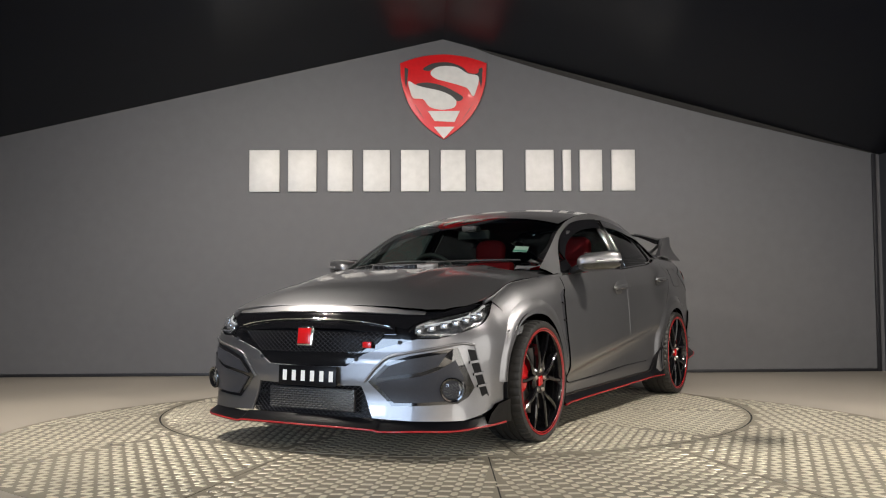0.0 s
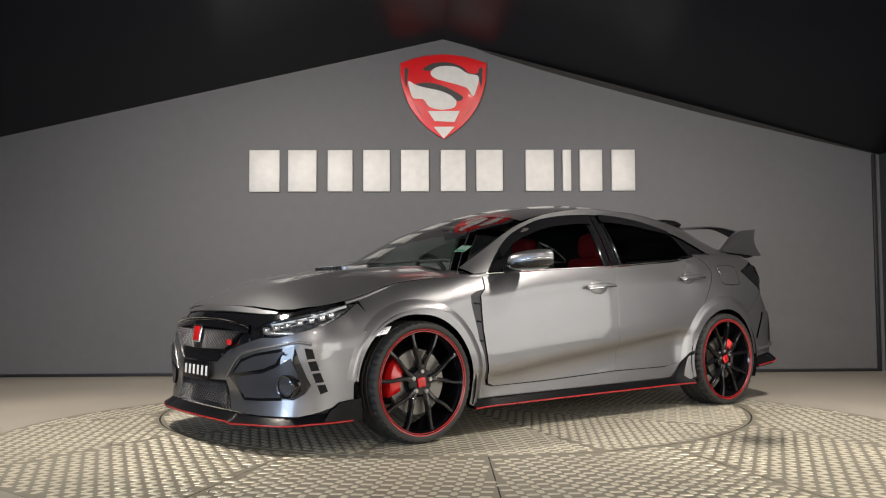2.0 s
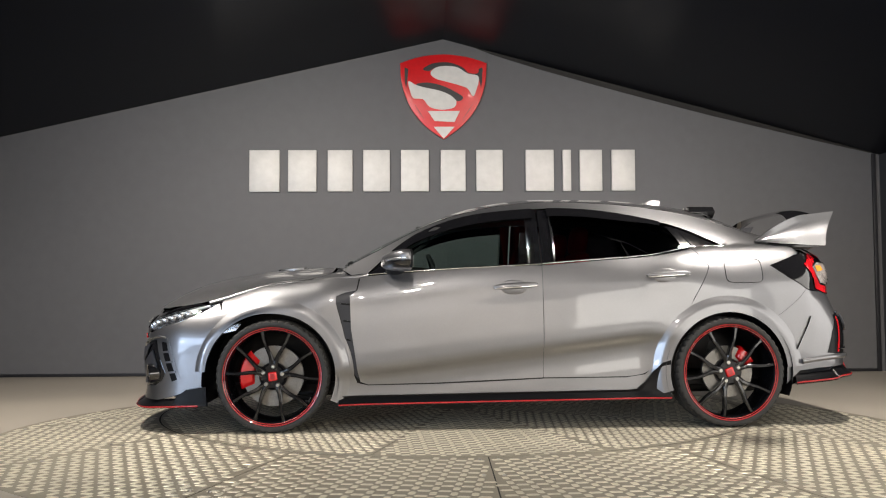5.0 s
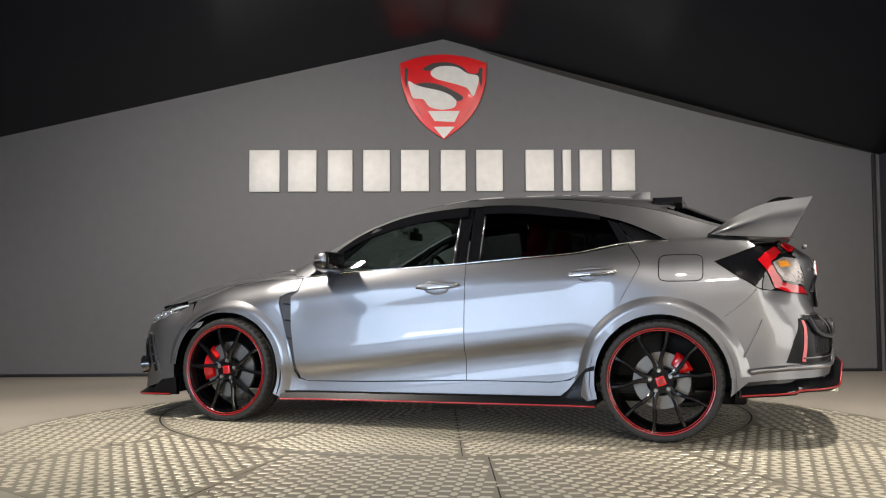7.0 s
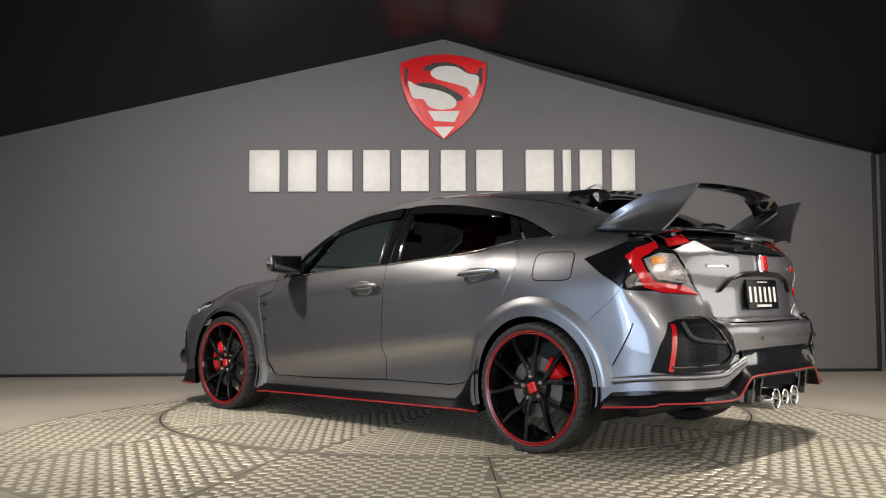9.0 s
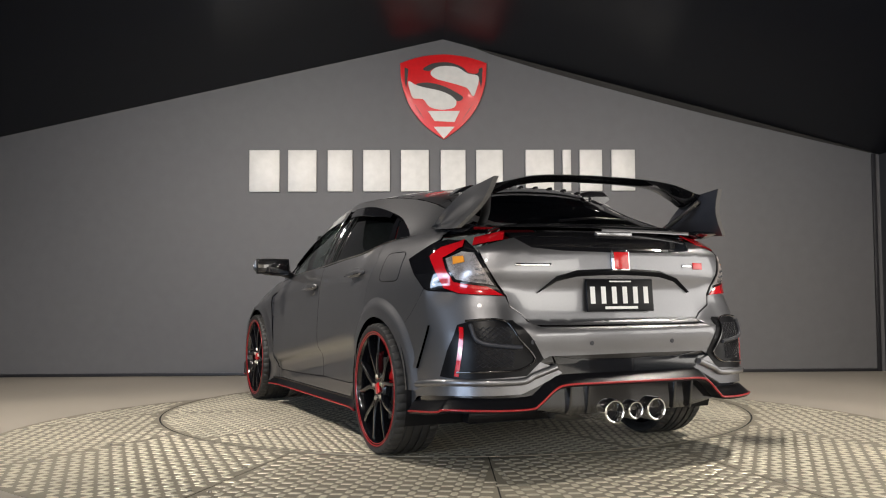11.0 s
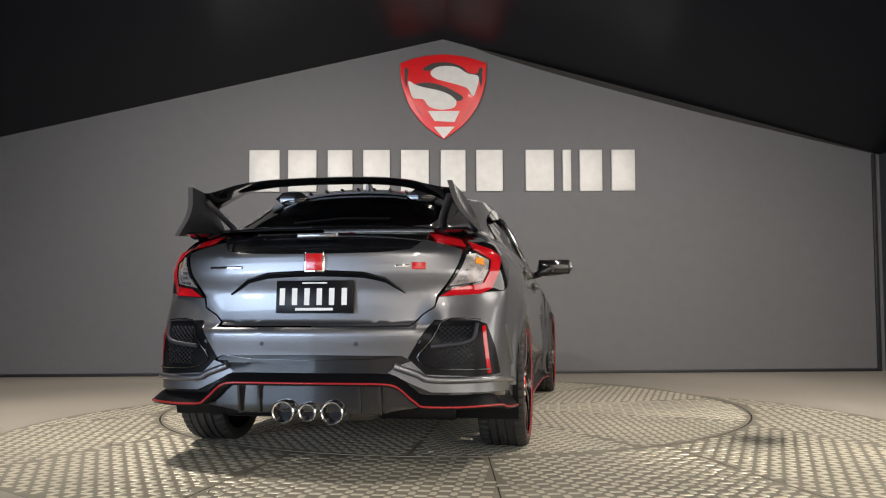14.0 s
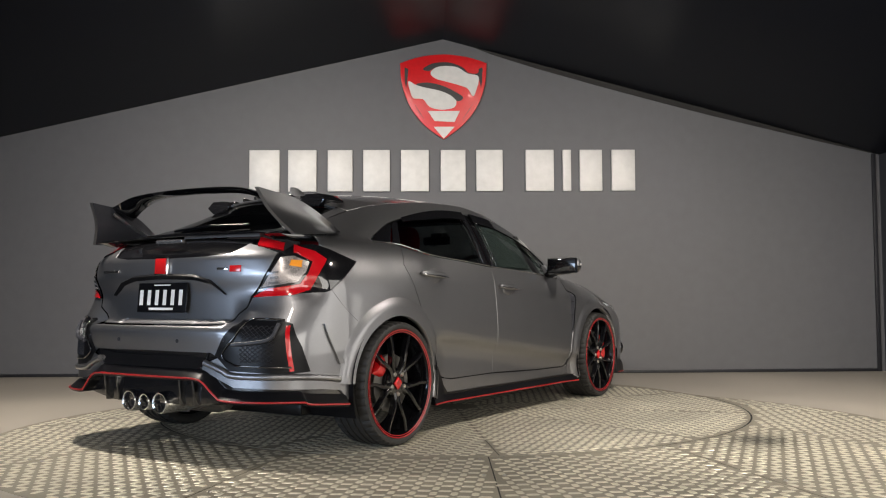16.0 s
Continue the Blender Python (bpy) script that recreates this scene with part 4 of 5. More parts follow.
# plates, badges: plain shapes
def plate(x, y, z, tilt, facing, w=.36, h=.13, name="number_plate"):
    p = part(name, moved(box_bm(-.006, .006, -w / 2, w / 2, -h / 2, h / 2, .004), Matrix.Translation((x, y, z)) @ Matrix.Rotation(radians(tilt), 4, "Y")), M_SATIN, car, "black number plate with plain white bars")
    for k in range(6):
        yy = -w * .40 + w * .16 * k
        part("bar", moved(box_bm(facing * .006 - .0015, facing * .006 + .0015, yy - w * .034 + .006, yy + w * .034 + .006, -h * .26, h * .26), Matrix.Translation((x, y, z)) @ Matrix.Rotation(radians(tilt), 4, "Y")), M_PLATEWHITE, p)
    return p


plate(2.252, .026, .391, -3, 1, .365, .10)
rear_plate = plate(-2.158, 0, .786, 5, -1, .37, .15)
part("holder_bar", moved(box_bm(-.0085, -.0065, -.09, .09, -.064, -.052), Matrix.Translation((-2.158, 0, .786)) @ Matrix.Rotation(radians(5), 4, "Y")), M_PLATEWHITE, rear_plate)
part("holder_bar", moved(box_bm(-.0085, -.0065, -.06, .06, .060, .066), Matrix.Translation((-2.158, 0, .786)) @ Matrix.Rotation(radians(5), 4, "Y")), M_PLATEWHITE, rear_plate)


def badge(x, z, facing, tilt, w=.100, h=.098):
    b = part("badge", moved(box_bm(-.008, .008, -w / 2, w / 2, -h / 2, h / 2, .007, 3), Matrix.Translation((x, 0, z)) @ Matrix.Rotation(radians(tilt), 4, "Y")), M_CHROME, car, "chrome-framed red badge")
    part("enamel", moved(box_bm(facing * .009 - .002, facing * .009 + .002, -w * .40, w * .40, -h * .40, h * .40, .0015), Matrix.Translation((x, 0, z)) @ Matrix.Rotation(radians(tilt), 4, "Y")), M_RED, b, "red enamel")


badge(2.236, .588, 1, -8)
badge(-2.165, .945, -1, 4)
c, n = nose_at(.36, .548, .014)
part("side_badge", box_bm(c.x - .003, c.x + .006, .335, .385, .535, .565, .004), M_RED, car, "small red badge on the grille")


# ---- wheels ----
def tyre_bm():
    prof = [(.266, -.105), (.280, -.116), (.300, -.121), (.316, -.117), (.3235, -.104), (.326, -.085)]
    for y in (-.062, -.022, .022, .062):
        prof += [(.327, y - .007), (.320, y - .005), (.320, y + .005), (.327, y + .007)]
    prof += [(.326, .085), (.3235, .104), (.316, .116), (.303, .120), (.290, .118), (.278, .108), (.270, .09)]
    seg = 192
    bm = bmesh.new()
    rings = []
    for i, (r, w) in enumerate(prof):
        ring = []
        for k in range(seg):
            rr = r - (.006 if (k + (2 if w < 0 else 0)) % 4 == 0 and r > .314 and abs(w) > .068 else 0)
            a = 2 * math.pi * (k + w * 8) / seg
            ring.append(bm.verts.new((rr * math.cos(a), w, rr * math.sin(a))))
        rings.append(ring)
    for p, q in zip(rings, rings[1:]):
        for k in range(seg):
            bm.faces.new((p[k], p[(k + 1) % seg], q[(k + 1) % seg], q[k]))
    bmesh.ops.recalc_face_normals(bm, faces=bm.faces)
    return bm


def spoke_bm(th, side):
    """One arm of a forked pair, from the hub to the rim."""
    bm = bmesh.new()
    rings = []
    for k in range(9):
        t = k / 8
        r = .050 + t * .219
        a = th + side * (radians(7) + radians(10.5) * sstep(.05, .75, t))
        w = .0125 - .0035 * t + .006 * (1 - sstep(0, .25, t)) + .004 * sstep(.9, 1, t)
        y = .096 + .010 * t + .006 * math.sin(math.pi * t)
        c, tang = Vector((r * math.cos(a), 0, r * math.sin(a))), Vector((-math.sin(a), 0, math.cos(a)))
        rings.append([bm.verts.new(c + tang * u * w + Vector((0, y + v, 0))) for u, v in ((-1, -.034), (-1, -.005), (-.55, .0), (.55, .0), (1, -.005), (1, -.034))])
    for p, q in zip(rings, rings[1:]):
        for i in range(5):
            bm.faces.new((p[i], p[i + 1], q[i + 1], q[i]))
    bmesh.ops.recalc_face_normals(bm, faces=bm.faces)
    return bm


def make_wheel():
    w = part("wheel", lathe([(.277, .100), (.281, .110), (.277, .117), (.268, .113), (.261, .098), (.257, .06), (.248, -.02), (.252, -.09), (.266, -.105)], 96), M_WHEEL, car, "gloss black forked-spoke alloy wheel")
    part("tyre", tyre_bm(), M_RUBBER, w, "low-profile black tyre")
    part("red_ring", lathe([(.2785, .1175), (.2845, .1195), (.2855, .1165), (.2835, .112)], 96), M_LINE, w, "red rim line")
    part("red_ring", lathe([(.2690, .1145), (.2712, .1170), (.2735, .1165)], 96), M_LINE, w, "thin red rim line")
    for k in range(5):
        th = radians(90 + 72 * k)
        for side in (-1, 1):
            part("spoke", spoke_bm(th, side), M_WHEEL, w)
        a = th
        part("lug_nut", moved(lathe([(.0125, .075), (.0125, .098), (.009, .104), (.005, .104), (.004, .098), (.0, .098)], 12), Matrix.Translation((.057 * math.cos(a + .0), .0, .057 * math.sin(a)))), M_BOLT, w, "steel wheel nut")
    part("hub_face", lathe([(.075, .05), (.075, .082), (.066, .092), (.0, .092)], 48), M_WHEEL, w)
    part("centre_cap", moved(box_bm(-.026, .026, .09, .103, -.026, .026, .008, 3), Matrix.Rotation(radians(12), 4, "Y")), M_RED, w, "red centre cap")
    part("cap_inlay", moved(box_bm(-.012, .012, .1031, .1042, -.016, .016, .0003, 1), Matrix.Rotation(radians(12), 4, "Y")), M_LINE, w)
    return w


wheel = make_wheel()
FRONT_T, REAR_T = .803, .798
wheel.matrix_basis = pose(AX, FRONT_T, HUB, 0, -4, 0)
copy_thing(wheel, pose(-AX, REAR_T, HUB, 0, 9, 0))
copy_thing(wheel, pose(AX, -FRONT_T, HUB, 0, 20, 180))
copy_thing(wheel, pose(-AX, -REAR_T, HUB, 0, 33, 180))
for x, t, r in ((AX, FRONT_T, .175), (-AX, REAR_T, .153)):
    for m in (1, -1):
        def brake(bm):
            if m < 0:
                mirrored(bm)
            return moved(bm, Matrix.Translation((x, m * (t + .0), HUB)))
        part("brake_disc", brake(lathe([(.06, .05), (r, .05), (r, .028), (.06, .028)], 64)), M_DISC, car, "steel brake disc")
        part("disc_hat", brake(lathe([(.085, .03), (.082, .066), (.0, .066)], 40)), M_SATIN, car)
        bm = bmesh.new()
        a0, a1 = (radians(-22), radians(48)) if x > 0 else (radians(118), radians(160))
        lo, hi = r * .62, r * 1.13
        n = 10
        rows = []
        for k in range(n + 1):
            a = a0 + (a1 - a0) * k / n
            e = math.sin(math.pi * k / n) ** .35
            y1 = .052 + .022 * e
            q = [(lo + .01 * (1 - e), .052), (lo + .012, y1), ((lo + hi) / 2, y1 + .004 * (k % 3)), (hi - .012, y1), (hi, .05), (hi, .0)]
            rows.append([bm.verts.new((rr * math.cos(a), yy, rr * math.sin(a))) for rr, yy in q])
        for p, q in zip(rows, rows[1:]):
            for i in range(5):
                bm.faces.new((p[i], p[i + 1], q[i + 1], q[i]))
        bm.faces.new(rows[0])
        bm.faces.new(rows[-1])
        bmesh.ops.recalc_face_normals(bm, faces=bm.faces)
        part("brake_caliper", brake(bm), M_RED, car, "red brake caliper", angle=40)
        # arch liner
        bm = bmesh.new()
        rows = []
        for k in range(33):
            a = radians(-22 + 224 * k / 32)
            rr = (.385 + (.02 * max(0, math.cos(a)) if x > 0 else 0))
            rows.append([bm.verts.new((x + rr * math.cos(a), m * yy, HUB + rr * math.sin(a))) for yy in (.895, .86, .50)])
        rows_c = [bm.verts.new((x, m * .50, HUB))]
        for p, q in zip(rows, rows[1:]):
            for i in range(2):
                bm.faces.new((p[i], p[i + 1], q[i + 1], q[i]))
            bm.faces.new((p[2], rows_c[0], q[2]))
        part("arch_liner", bm, M_SATIN, car, "black wheel-arch liner")
part("underbody", box_bm(-1.78, 2.0, -.60, .60, .18, .26, .02), M_SATIN, car, "black underbody tray")

# ---- tail ----
RB = ARCH_R(130, 192) + [(-1.79, .33), (-1.90, .345), rs(.80, .352), rs(.55, .360), rs(.47, .395), rs(.36, .448), rs(.40, .475), rs(.47, .50), rs(.42, .522), (SR, .525), (SR, .648), rs(.3, .648), rs(.455, .650), rs(.50, .70), rs(.555, .735), rs(.57, .783), rs(.70, .800), (-1.92, .808), (-1.87, .818), (-1.72, .70)]
panel("rear_bumper", RB, lower, M_PAINT, car, sides="join", gap=0, step=.03)
panel("tailgate", [(SR, .655), rs(.3, .655), rs(.45, .657), rs(.495, .705), rs(.55, .740), rs(.56, .79), rs(.635, .89), rs(.675, .985), rs(.680, 1.0), rs(.56, 1.035), rs(.49, 1.050), rs(.44, 1.002), rs(.3, .988), (SR, .983)], lower, M_PAINT, car, sides="join", gap=0, step=.03)
panel("tail_panel", [(SR, .985), rs(.3, .990), rs(.44, 1.004), rs(.49, 1.053), rs(.50, 1.08), rs(.3, 1.085), (SR, 1.09)], lower, M_BLACK, car, "gloss black strip under the rear screen", sides="join", off=-.004, gap=0)
part("brake_light", box_bm(-2.125, -2.10, -.10, .10, 1.062, 1.083, .006), M_LAMPGREY, car, "clear high-level brake light")
tube("tail_lip", across([rs(.60, 1.06), rs(.50, 1.085), rs(.3, 1.098), (SR, 1.102)], .02), .014, M_BLACK, car, "black tailgate lip", 8, flat=.6)
bm = bmesh.new()
rows = []
for y, z, h in [(0.42, .800, .0), (.33, .852, .022), (.23, .874, .026), (.1, .880, .026), (0, .882, .026)]:
    s = rs(y, z)[0]
    c = lower(s, z)
    rows.append([c + Vector((-.004, 0, h)), c + Vector((-.020, 0, h * .6)), c + Vector((.004, 0, -.006))])
rows = rows + [[Vector((q.x, -q.y, q.z)) for q in r] for r in rows[::-1][1:]]
vr = [[bm.verts.new(q) for q in r] for r in rows]
for a, b in zip(vr, vr[1:]):
    for i in range(2):
        bm.faces.new((a[i], a[i + 1], b[i + 1], b[i]))
part("plate_garnish", bm, M_SATIN, car, "dark moulded garnish over the plate")
# plain small bars where the model script sits
for y0, y1, mat in ((.36, .53, M_CHROME), (-.375, -.44, M_CHROME), (-.45, -.515, M_RED)):
    yy = (y0 + y1) / 2
    c = lower(*rs(abs(yy), .925))
    part("script_bar", moved(box_bm(-.002, .004, -abs(y1 - y0) / 2, abs(y1 - y0) / 2, -.006 if mat is M_CHROME else -.016, .006 if mat is M_CHROME else .016, .002), Matrix.Translation((c.x - .003, yy, .925)) @ Matrix.Rotation(math.copysign(.18, -yy), 4, "Z") @ Matrix.Rotation(radians(6), 4, "Y")), mat, car, "small plain badge bar")

LAMP = [(-1.635, .964), (-1.75, .885), (-1.87, .822), (-1.92, .812), rs(.70, .792), rs(.57, .782), rs(.640, .89), rs(.682, .985), rs(.70, 1.040), (-1.95, 1.047), (-1.80, 1.022)]
panel("tail_lamp", LAMP, lower, M_BLACK, car, "smoked tail lamp cluster", off=.002, rim=.012)
panel("tail_lamp_band", [(-2.075, 1.040), (-1.93, 1.006), (-1.866, .968), (-1.915, .920), (-2.0, .818), (-2.10, .793), rs(.575, .784), (-2.235, .828), (-2.052, .850), (-1.992, .900), (-1.958, .956), (-2.030, .996), (-2.055, 1.000)], lower, M_TAILRED, car, "red tail lamp band", off=.008, rim=.008, step=.02)
panel("tail_lamp_core", [(-2.050, .985), (-1.970, .955), (-2.0, .903), (-2.060, .858), (-2.236, .836), rs(.612, .831), rs(.655, .89), rs(.696, .978)], lower, M_LAMPCORE, car, "clear inner lamp", off=.005, rim=.004, step=.02)
panel("tail_lamp_amber", [(-2.005, .962), (-2.075, .965), (-2.095, .935), (-2.02, .925)], lower, M_AMBER, car, "amber inner lamp", off=.008, rim=.004, step=.02)
for z0 in (.848, .872, .896):
    panel("lamp_rib", [rs(.650 + (z0 - .848) * .4, z0), rs(.700, z0 + .004), rs(.700, z0 + .014), rs(.652 + (z0 - .848) * .4, z0 + .010)], lower, M_LAMPGREY, car, off=.009, rim=.004, gap=0, step=.03)
panel("tail_strip", [(-2.118, 1.008), (-2.130, 1.048), rs(.50, 1.082), rs(.548, 1.034)], lower, M_TAILRED, car, "red lamp strip on the tailgate", off=.006, rim=.006, step=.02)

VENT = [(-1.958, .432), (-2.0, .55), (-2.065, .660), (-2.12, .674), rs(.555, .680), rs(.50, .60), rs(.447, .512), rs(.525, .437), (-2.069, .422)]
panel("rear_vent", VENT, lower, M_SATIN, car, "black rear bumper vent", off=.003, rim=.008)


def tail_at(y, z, off):
    s, _ = rs(abs(y), z)
    n = normal_of(lower, max(s, SR + .004), z, 1)
    c = lower(s, z) + n * off
    if y < 0:
        c.y, n.y = -c.y, -n.y
    return c, n


for m in (1, -1):
    lattice("vent_mesh", (.478, .648, lambda z: .078), .024, .020, .0026, M_PLASTIC, "grey diamond mesh in the vent", .006, lambda y, z, off: tail_at(m * (.655 - y), z, off))
    tube("vent_fin", [tail_at(m * y, z, .016)[0] for y, z in smooth_curve([(.735, .655), (.725, .60), (.69, .577), (.62, .567), (.545, .562)], 5)], .010, M_PLASTIC, car, "grey vent blade", 8)
    tube("vent_rim", [tail_at(m * y, z, .008)[0] for y, z in smooth_curve([(.79, .455), (.62, .462), (.55, .470), (.49, .514), (.55, .592), (.605, .676), (.75, .675)], 4)], .005, M_BLACK, car, "black vent rim", 6)
panel("reflector", [(-2.036, .438), (-2.058, .436), (-2.094, .648), (-2.074, .650)], lower, M_TAILRED, car, "red vertical reflector", off=.006, rim=.008, gap=0)
panel("bumper_strake", [(-1.905, .655), (-1.865, .655), (-1.772, .46), (-1.80, .458)], lower, M_PAINT, car, off=.012, rim=.014, gap=0)
both_tubes("bumper_ledge", [(-1.80, .385), (-1.90, .40), rs(.80, .41), rs(.56, .415), rs(.49, .44), rs(.39, .475)], .016, M_PAINT, car, off=.006, n=6)

for y, z in ((.50, .585), (.22, .575)):
    for m in (1, -1):
        q, n = tail_at(m * y, z, .001)
        part("parking_sensor", moved(lathe([(.010, 0), (.010, .002), (.0, .0025)], 16, "x"), Matrix.Translation(q) @ Matrix.Rotation(math.pi, 4, "Z")), M_PLASTIC, car, "round parking sensor")
for y, z in ((.30, .478), (.52, .562)):
    for m in (1, -1):
        q, n = nose_at(m * y, z, .004)
        part("parking_sensor", moved(lathe([(.010, 0), (.010, .002), (.0, .0025)], 16, "x"), Matrix.Translation(q)), M_PLASTIC, car, "round parking sensor")

# black diffuser and rear lip
VAL = [(-1.745, .245), (-1.752, .30), (-1.79, .33), (-1.90, .345), rs(.80, .352), rs(.55, .360), rs(.47, .395), rs(.36, .448), rs(.40, .475), rs(.47, .50), rs(.42, .522), (SR, .525), (SR, .262), rs(.30, .258), rs(.50, .292), rs(.86, .30)]
panel("rear_valance", VAL, lower, M_BLACK, car, "gloss black rear valance", sides="join", off=-.012, gap=0)
panel("diffuser_panel", [rs(.40, .52), rs(.28, .505), (SR, .50), (SR, .42), rs(.36, .418)], lower, M_BLACK, car, "gloss black diffuser panel", sides="join", off=.0, gap=0)
LIP = [(-1.755, .262), (-1.86, .272), (-1.98, .285), rs(.80, .298), rs(.54, .302), rs(.48, .325), rs(.41, .385), rs(.35, .402), rs(.2, .404), (SR, .404)]
bm = bmesh.new()
rows = []
for s, z in smooth_curve(LIP, 5):
    c, n = lower(s, z), normal_of(lower, max(s, SR + .004), z, 1)
    n.z = 0
    n.normalize()
    out = .028 + .018 * sstep(-1.8, -2.0, s)
    rows.append([c - n * .06 - Vector((0, 0, .012)), c + n * (out - .004) - Vector((0, 0, .014)), c + n * out, c + n * .004 + Vector((0, 0, .038)), c - n * .02 + Vector((0, 0, .05))])
rows = rows + [[Vector((q.x, -q.y, q.z)) for q in r] for r in rows[::-1][1:]]
vr = [[bm.verts.new(q) for q in r] for r in rows]
for a, b in zip(vr, vr[1:]):
    for i in range(4):
        bm.faces.new((a[i], a[i + 1], b[i + 1], b[i]))
bmesh.ops.recalc_face_normals(bm, faces=bm.faces)
part("rear_lip", bm, M_SATIN, car, "black rear lip")
tube("pinstripe", [r[2] - Vector((0, 0, .002)) for r in rows], .0048, M_LINE, car, "red pinstripe")
for y in (.33, .235, -.235, -.33):
    part("diffuser_fin", prism_bm([(-2.0, .25), (-2.235, .262), (-2.255, .40), (-2.20, .47), (-2.0, .42)], "y", y - .006, y + .006, .002), M_BLACK, car, "gloss black diffuser fin")
for y, r in ((.114, .054), (0, .043), (-.114, .054)):
    part("exhaust_tip", moved(lathe([(r - .004, .28), (r, .26), (r, .01), (r - .002, .0), (r - .006, -.003), (r - .011, -.001), (r - .013, .006), (r - .015, .25), (.0, .25)], 40, "x"), Matrix.Translation((-2.265, y, .271))), M_CHROME, car, "polished exhaust tip")
    part("exhaust_bore", moved(lathe([(r - .0152, .0), (.0, .0)], 32, "x"), Matrix.Translation((-2.225, y, .271))), M_SATIN, car)
part("silencer", moved(lathe([(.0, -.26), (.06, -.25), (.075, -.2), (.075, .2), (.06, .25), (.0, .26)], 24, "y"), Matrix.Translation((-1.95, 0, .27))), M_DISC, car, "steel silencer box")

# rear wing, roof spoiler and fin
for m in (1, -1):
    front = [(-1.600, .695, 1.122), (-1.70, .676, 1.190), (-1.80, .655, 1.245), (-1.90, .638, 1.283), (-2.00, .628, 1.297), (-2.135, .628, 1.312)]
    foot = [(-1.602, .705, 1.116), (-1.72, .722, 1.105), (-1.82, .732, 1.098), (-1.90, .740, 1.093), (-1.96, .747, 1.090), (-2.015, .757, 1.088)]
    bm = bmesh.new()
    n = 10
    top, bot = smooth_curve(front, 4), smooth_curve(foot, 4)
    grid = [[], []]
    for a, b in zip(top, bot):
        for g, dy in ((0, .012), (1, -.012)):
            row = []
            for k in range(n + 1):
                t = k / n
                q = a * (1 - t) + b * t
                bow = -.030 * math.sin(math.pi * t) ** 1.2
                row.append(bm.verts.new((q[0], m * (q[1] + bow + dy), q[2])))
            grid[g].append(row)
    o, i = grid
    L = len(o) - 1
    for p, q in zip(o, o[1:]):
        for k in range(n):
            bm.faces.new((p[k], p[k + 1], q[k + 1], q[k]))
    for k in range(n):
        bm.faces.new((o[L][k], o[L][k + 1], i[L][k + 1], i[L][k]))
    for r in range(L):
        bm.faces.new((o[r][0], o[r + 1][0], i[r + 1][0], i[r][0]))
        bm.faces.new((o[r][n], o[r + 1][n], i[r + 1][n], i[r][n]))
    skin = bmesh.new()
    rows = [[skin.verts.new(v.co) for v in row] for row in i]
    for p, q in zip(rows, rows[1:]):
        for k in range(n):
            skin.faces.new((p[k], p[k + 1], q[k + 1], q[k]))
    for b in (bm, skin):
        bmesh.ops.recalc_face_normals(b, faces=b.faces)
    plate_ob = part("wing_endplate", bm, M_WINGGREY, car, "grey wing end plate", angle=30)
    part("inner_face", skin, M_PLASTIC, plate_ob, "dark grey inner face", angle=30)
    part("wing_foot", moved(prism_bm([(-1.60, -.012), (-1.72, .018), (-2.0, .012), (-2.04, -.004), (-1.95, -.025), (-1.66, -.03)], "y", -.05, .06, .006), Matrix.Translation((0, m * .640, 1.098))), M_BLACK, car, "black wing foot")
    strut = [(-1.80, m * .535, 1.125), (-1.88, m * .555, 1.17), (-1.95, m * .585, 1.22), (-2.0, m * .61, 1.262)]
    tube("wing_strut", smooth_curve(strut, 4), .022, M_WINGGREY, car, "grey inner wing strut", 8, flat=.5)
bm = bmesh.new()
rows = []
for y, x, z, ch, tilt in [(.615, -1.935, 1.262, .16, 24), (.57, -1.95, 1.270, .155, 20), (.50, -1.965, 1.293, .15, 14), (.40, -1.975, 1.322, .145, 8), (.25, -1.985, 1.338, .14, 5), (0, -1.99, 1.343, .14, 4)]:
    rows.append((y, x, z, ch, tilt))
rows = rows + [(-a, b, c, d, e) for a, b, c, d, e in rows[::-1][1:]]
rows = smooth_curve(rows, 4)
foil = [(-.5, 0), (-.3, .09), (0, .12), (.3, .08), (.5, 0.01), (.3, -.06), (0, -.10), (-.3, -.07)]
vr = []
for y, x, z, ch, tilt in rows:
    ca, sa = math.cos(radians(tilt)), math.sin(radians(tilt))
    vr.append([bm.verts.new((x - (u * ca - v * sa) * ch, y, z + (u * sa + v * ca) * ch)) for u, v in foil])
for a, b in zip(vr, vr[1:]):
    for i in range(8):
        bm.faces.new((a[i], a[(i + 1) % 8], b[(i + 1) % 8], b[i]))
bmesh.ops.recalc_face_normals(bm, faces=bm.faces)
part("wing_blade", bm, M_BLACK, car, "gloss black wing blade", angle=60)
bm = bmesh.new()
rows = []
for k in range(21):
    y = -.50 + .05 * k
    z = top_roof(-1.33, y).z
    rows.append([bm.verts.new((x, y, z + dz)) for x, dz in ((-1.28, .004), (-1.36, .006), (-1.425 + .03 * (abs(y) / .5) ** 2, -.012), (-1.42 + .03 * (abs(y) / .5) ** 2, -.022), (-1.30, -.03))])
for a, b in zip(rows, rows[1:]):
    for i in range(4):
        bm.faces.new((a[i], a[i + 1], b[i + 1], b[i]))
part("roof_spoiler", bm, M_PAINT, car, "body-coloured roof-edge spoiler")
for k in range(7):
    y = -.27 + .09 * k
    z = top_roof(-1.33, y).z
    part("vortex_tab", prism_bm([(-1.34, z), (-1.40, z + .010), (-1.418, z + .008), (-1.42, z - .01)], "y", y - .005, y + .005, .001), M_BLACK, car, "small black vortex tab")
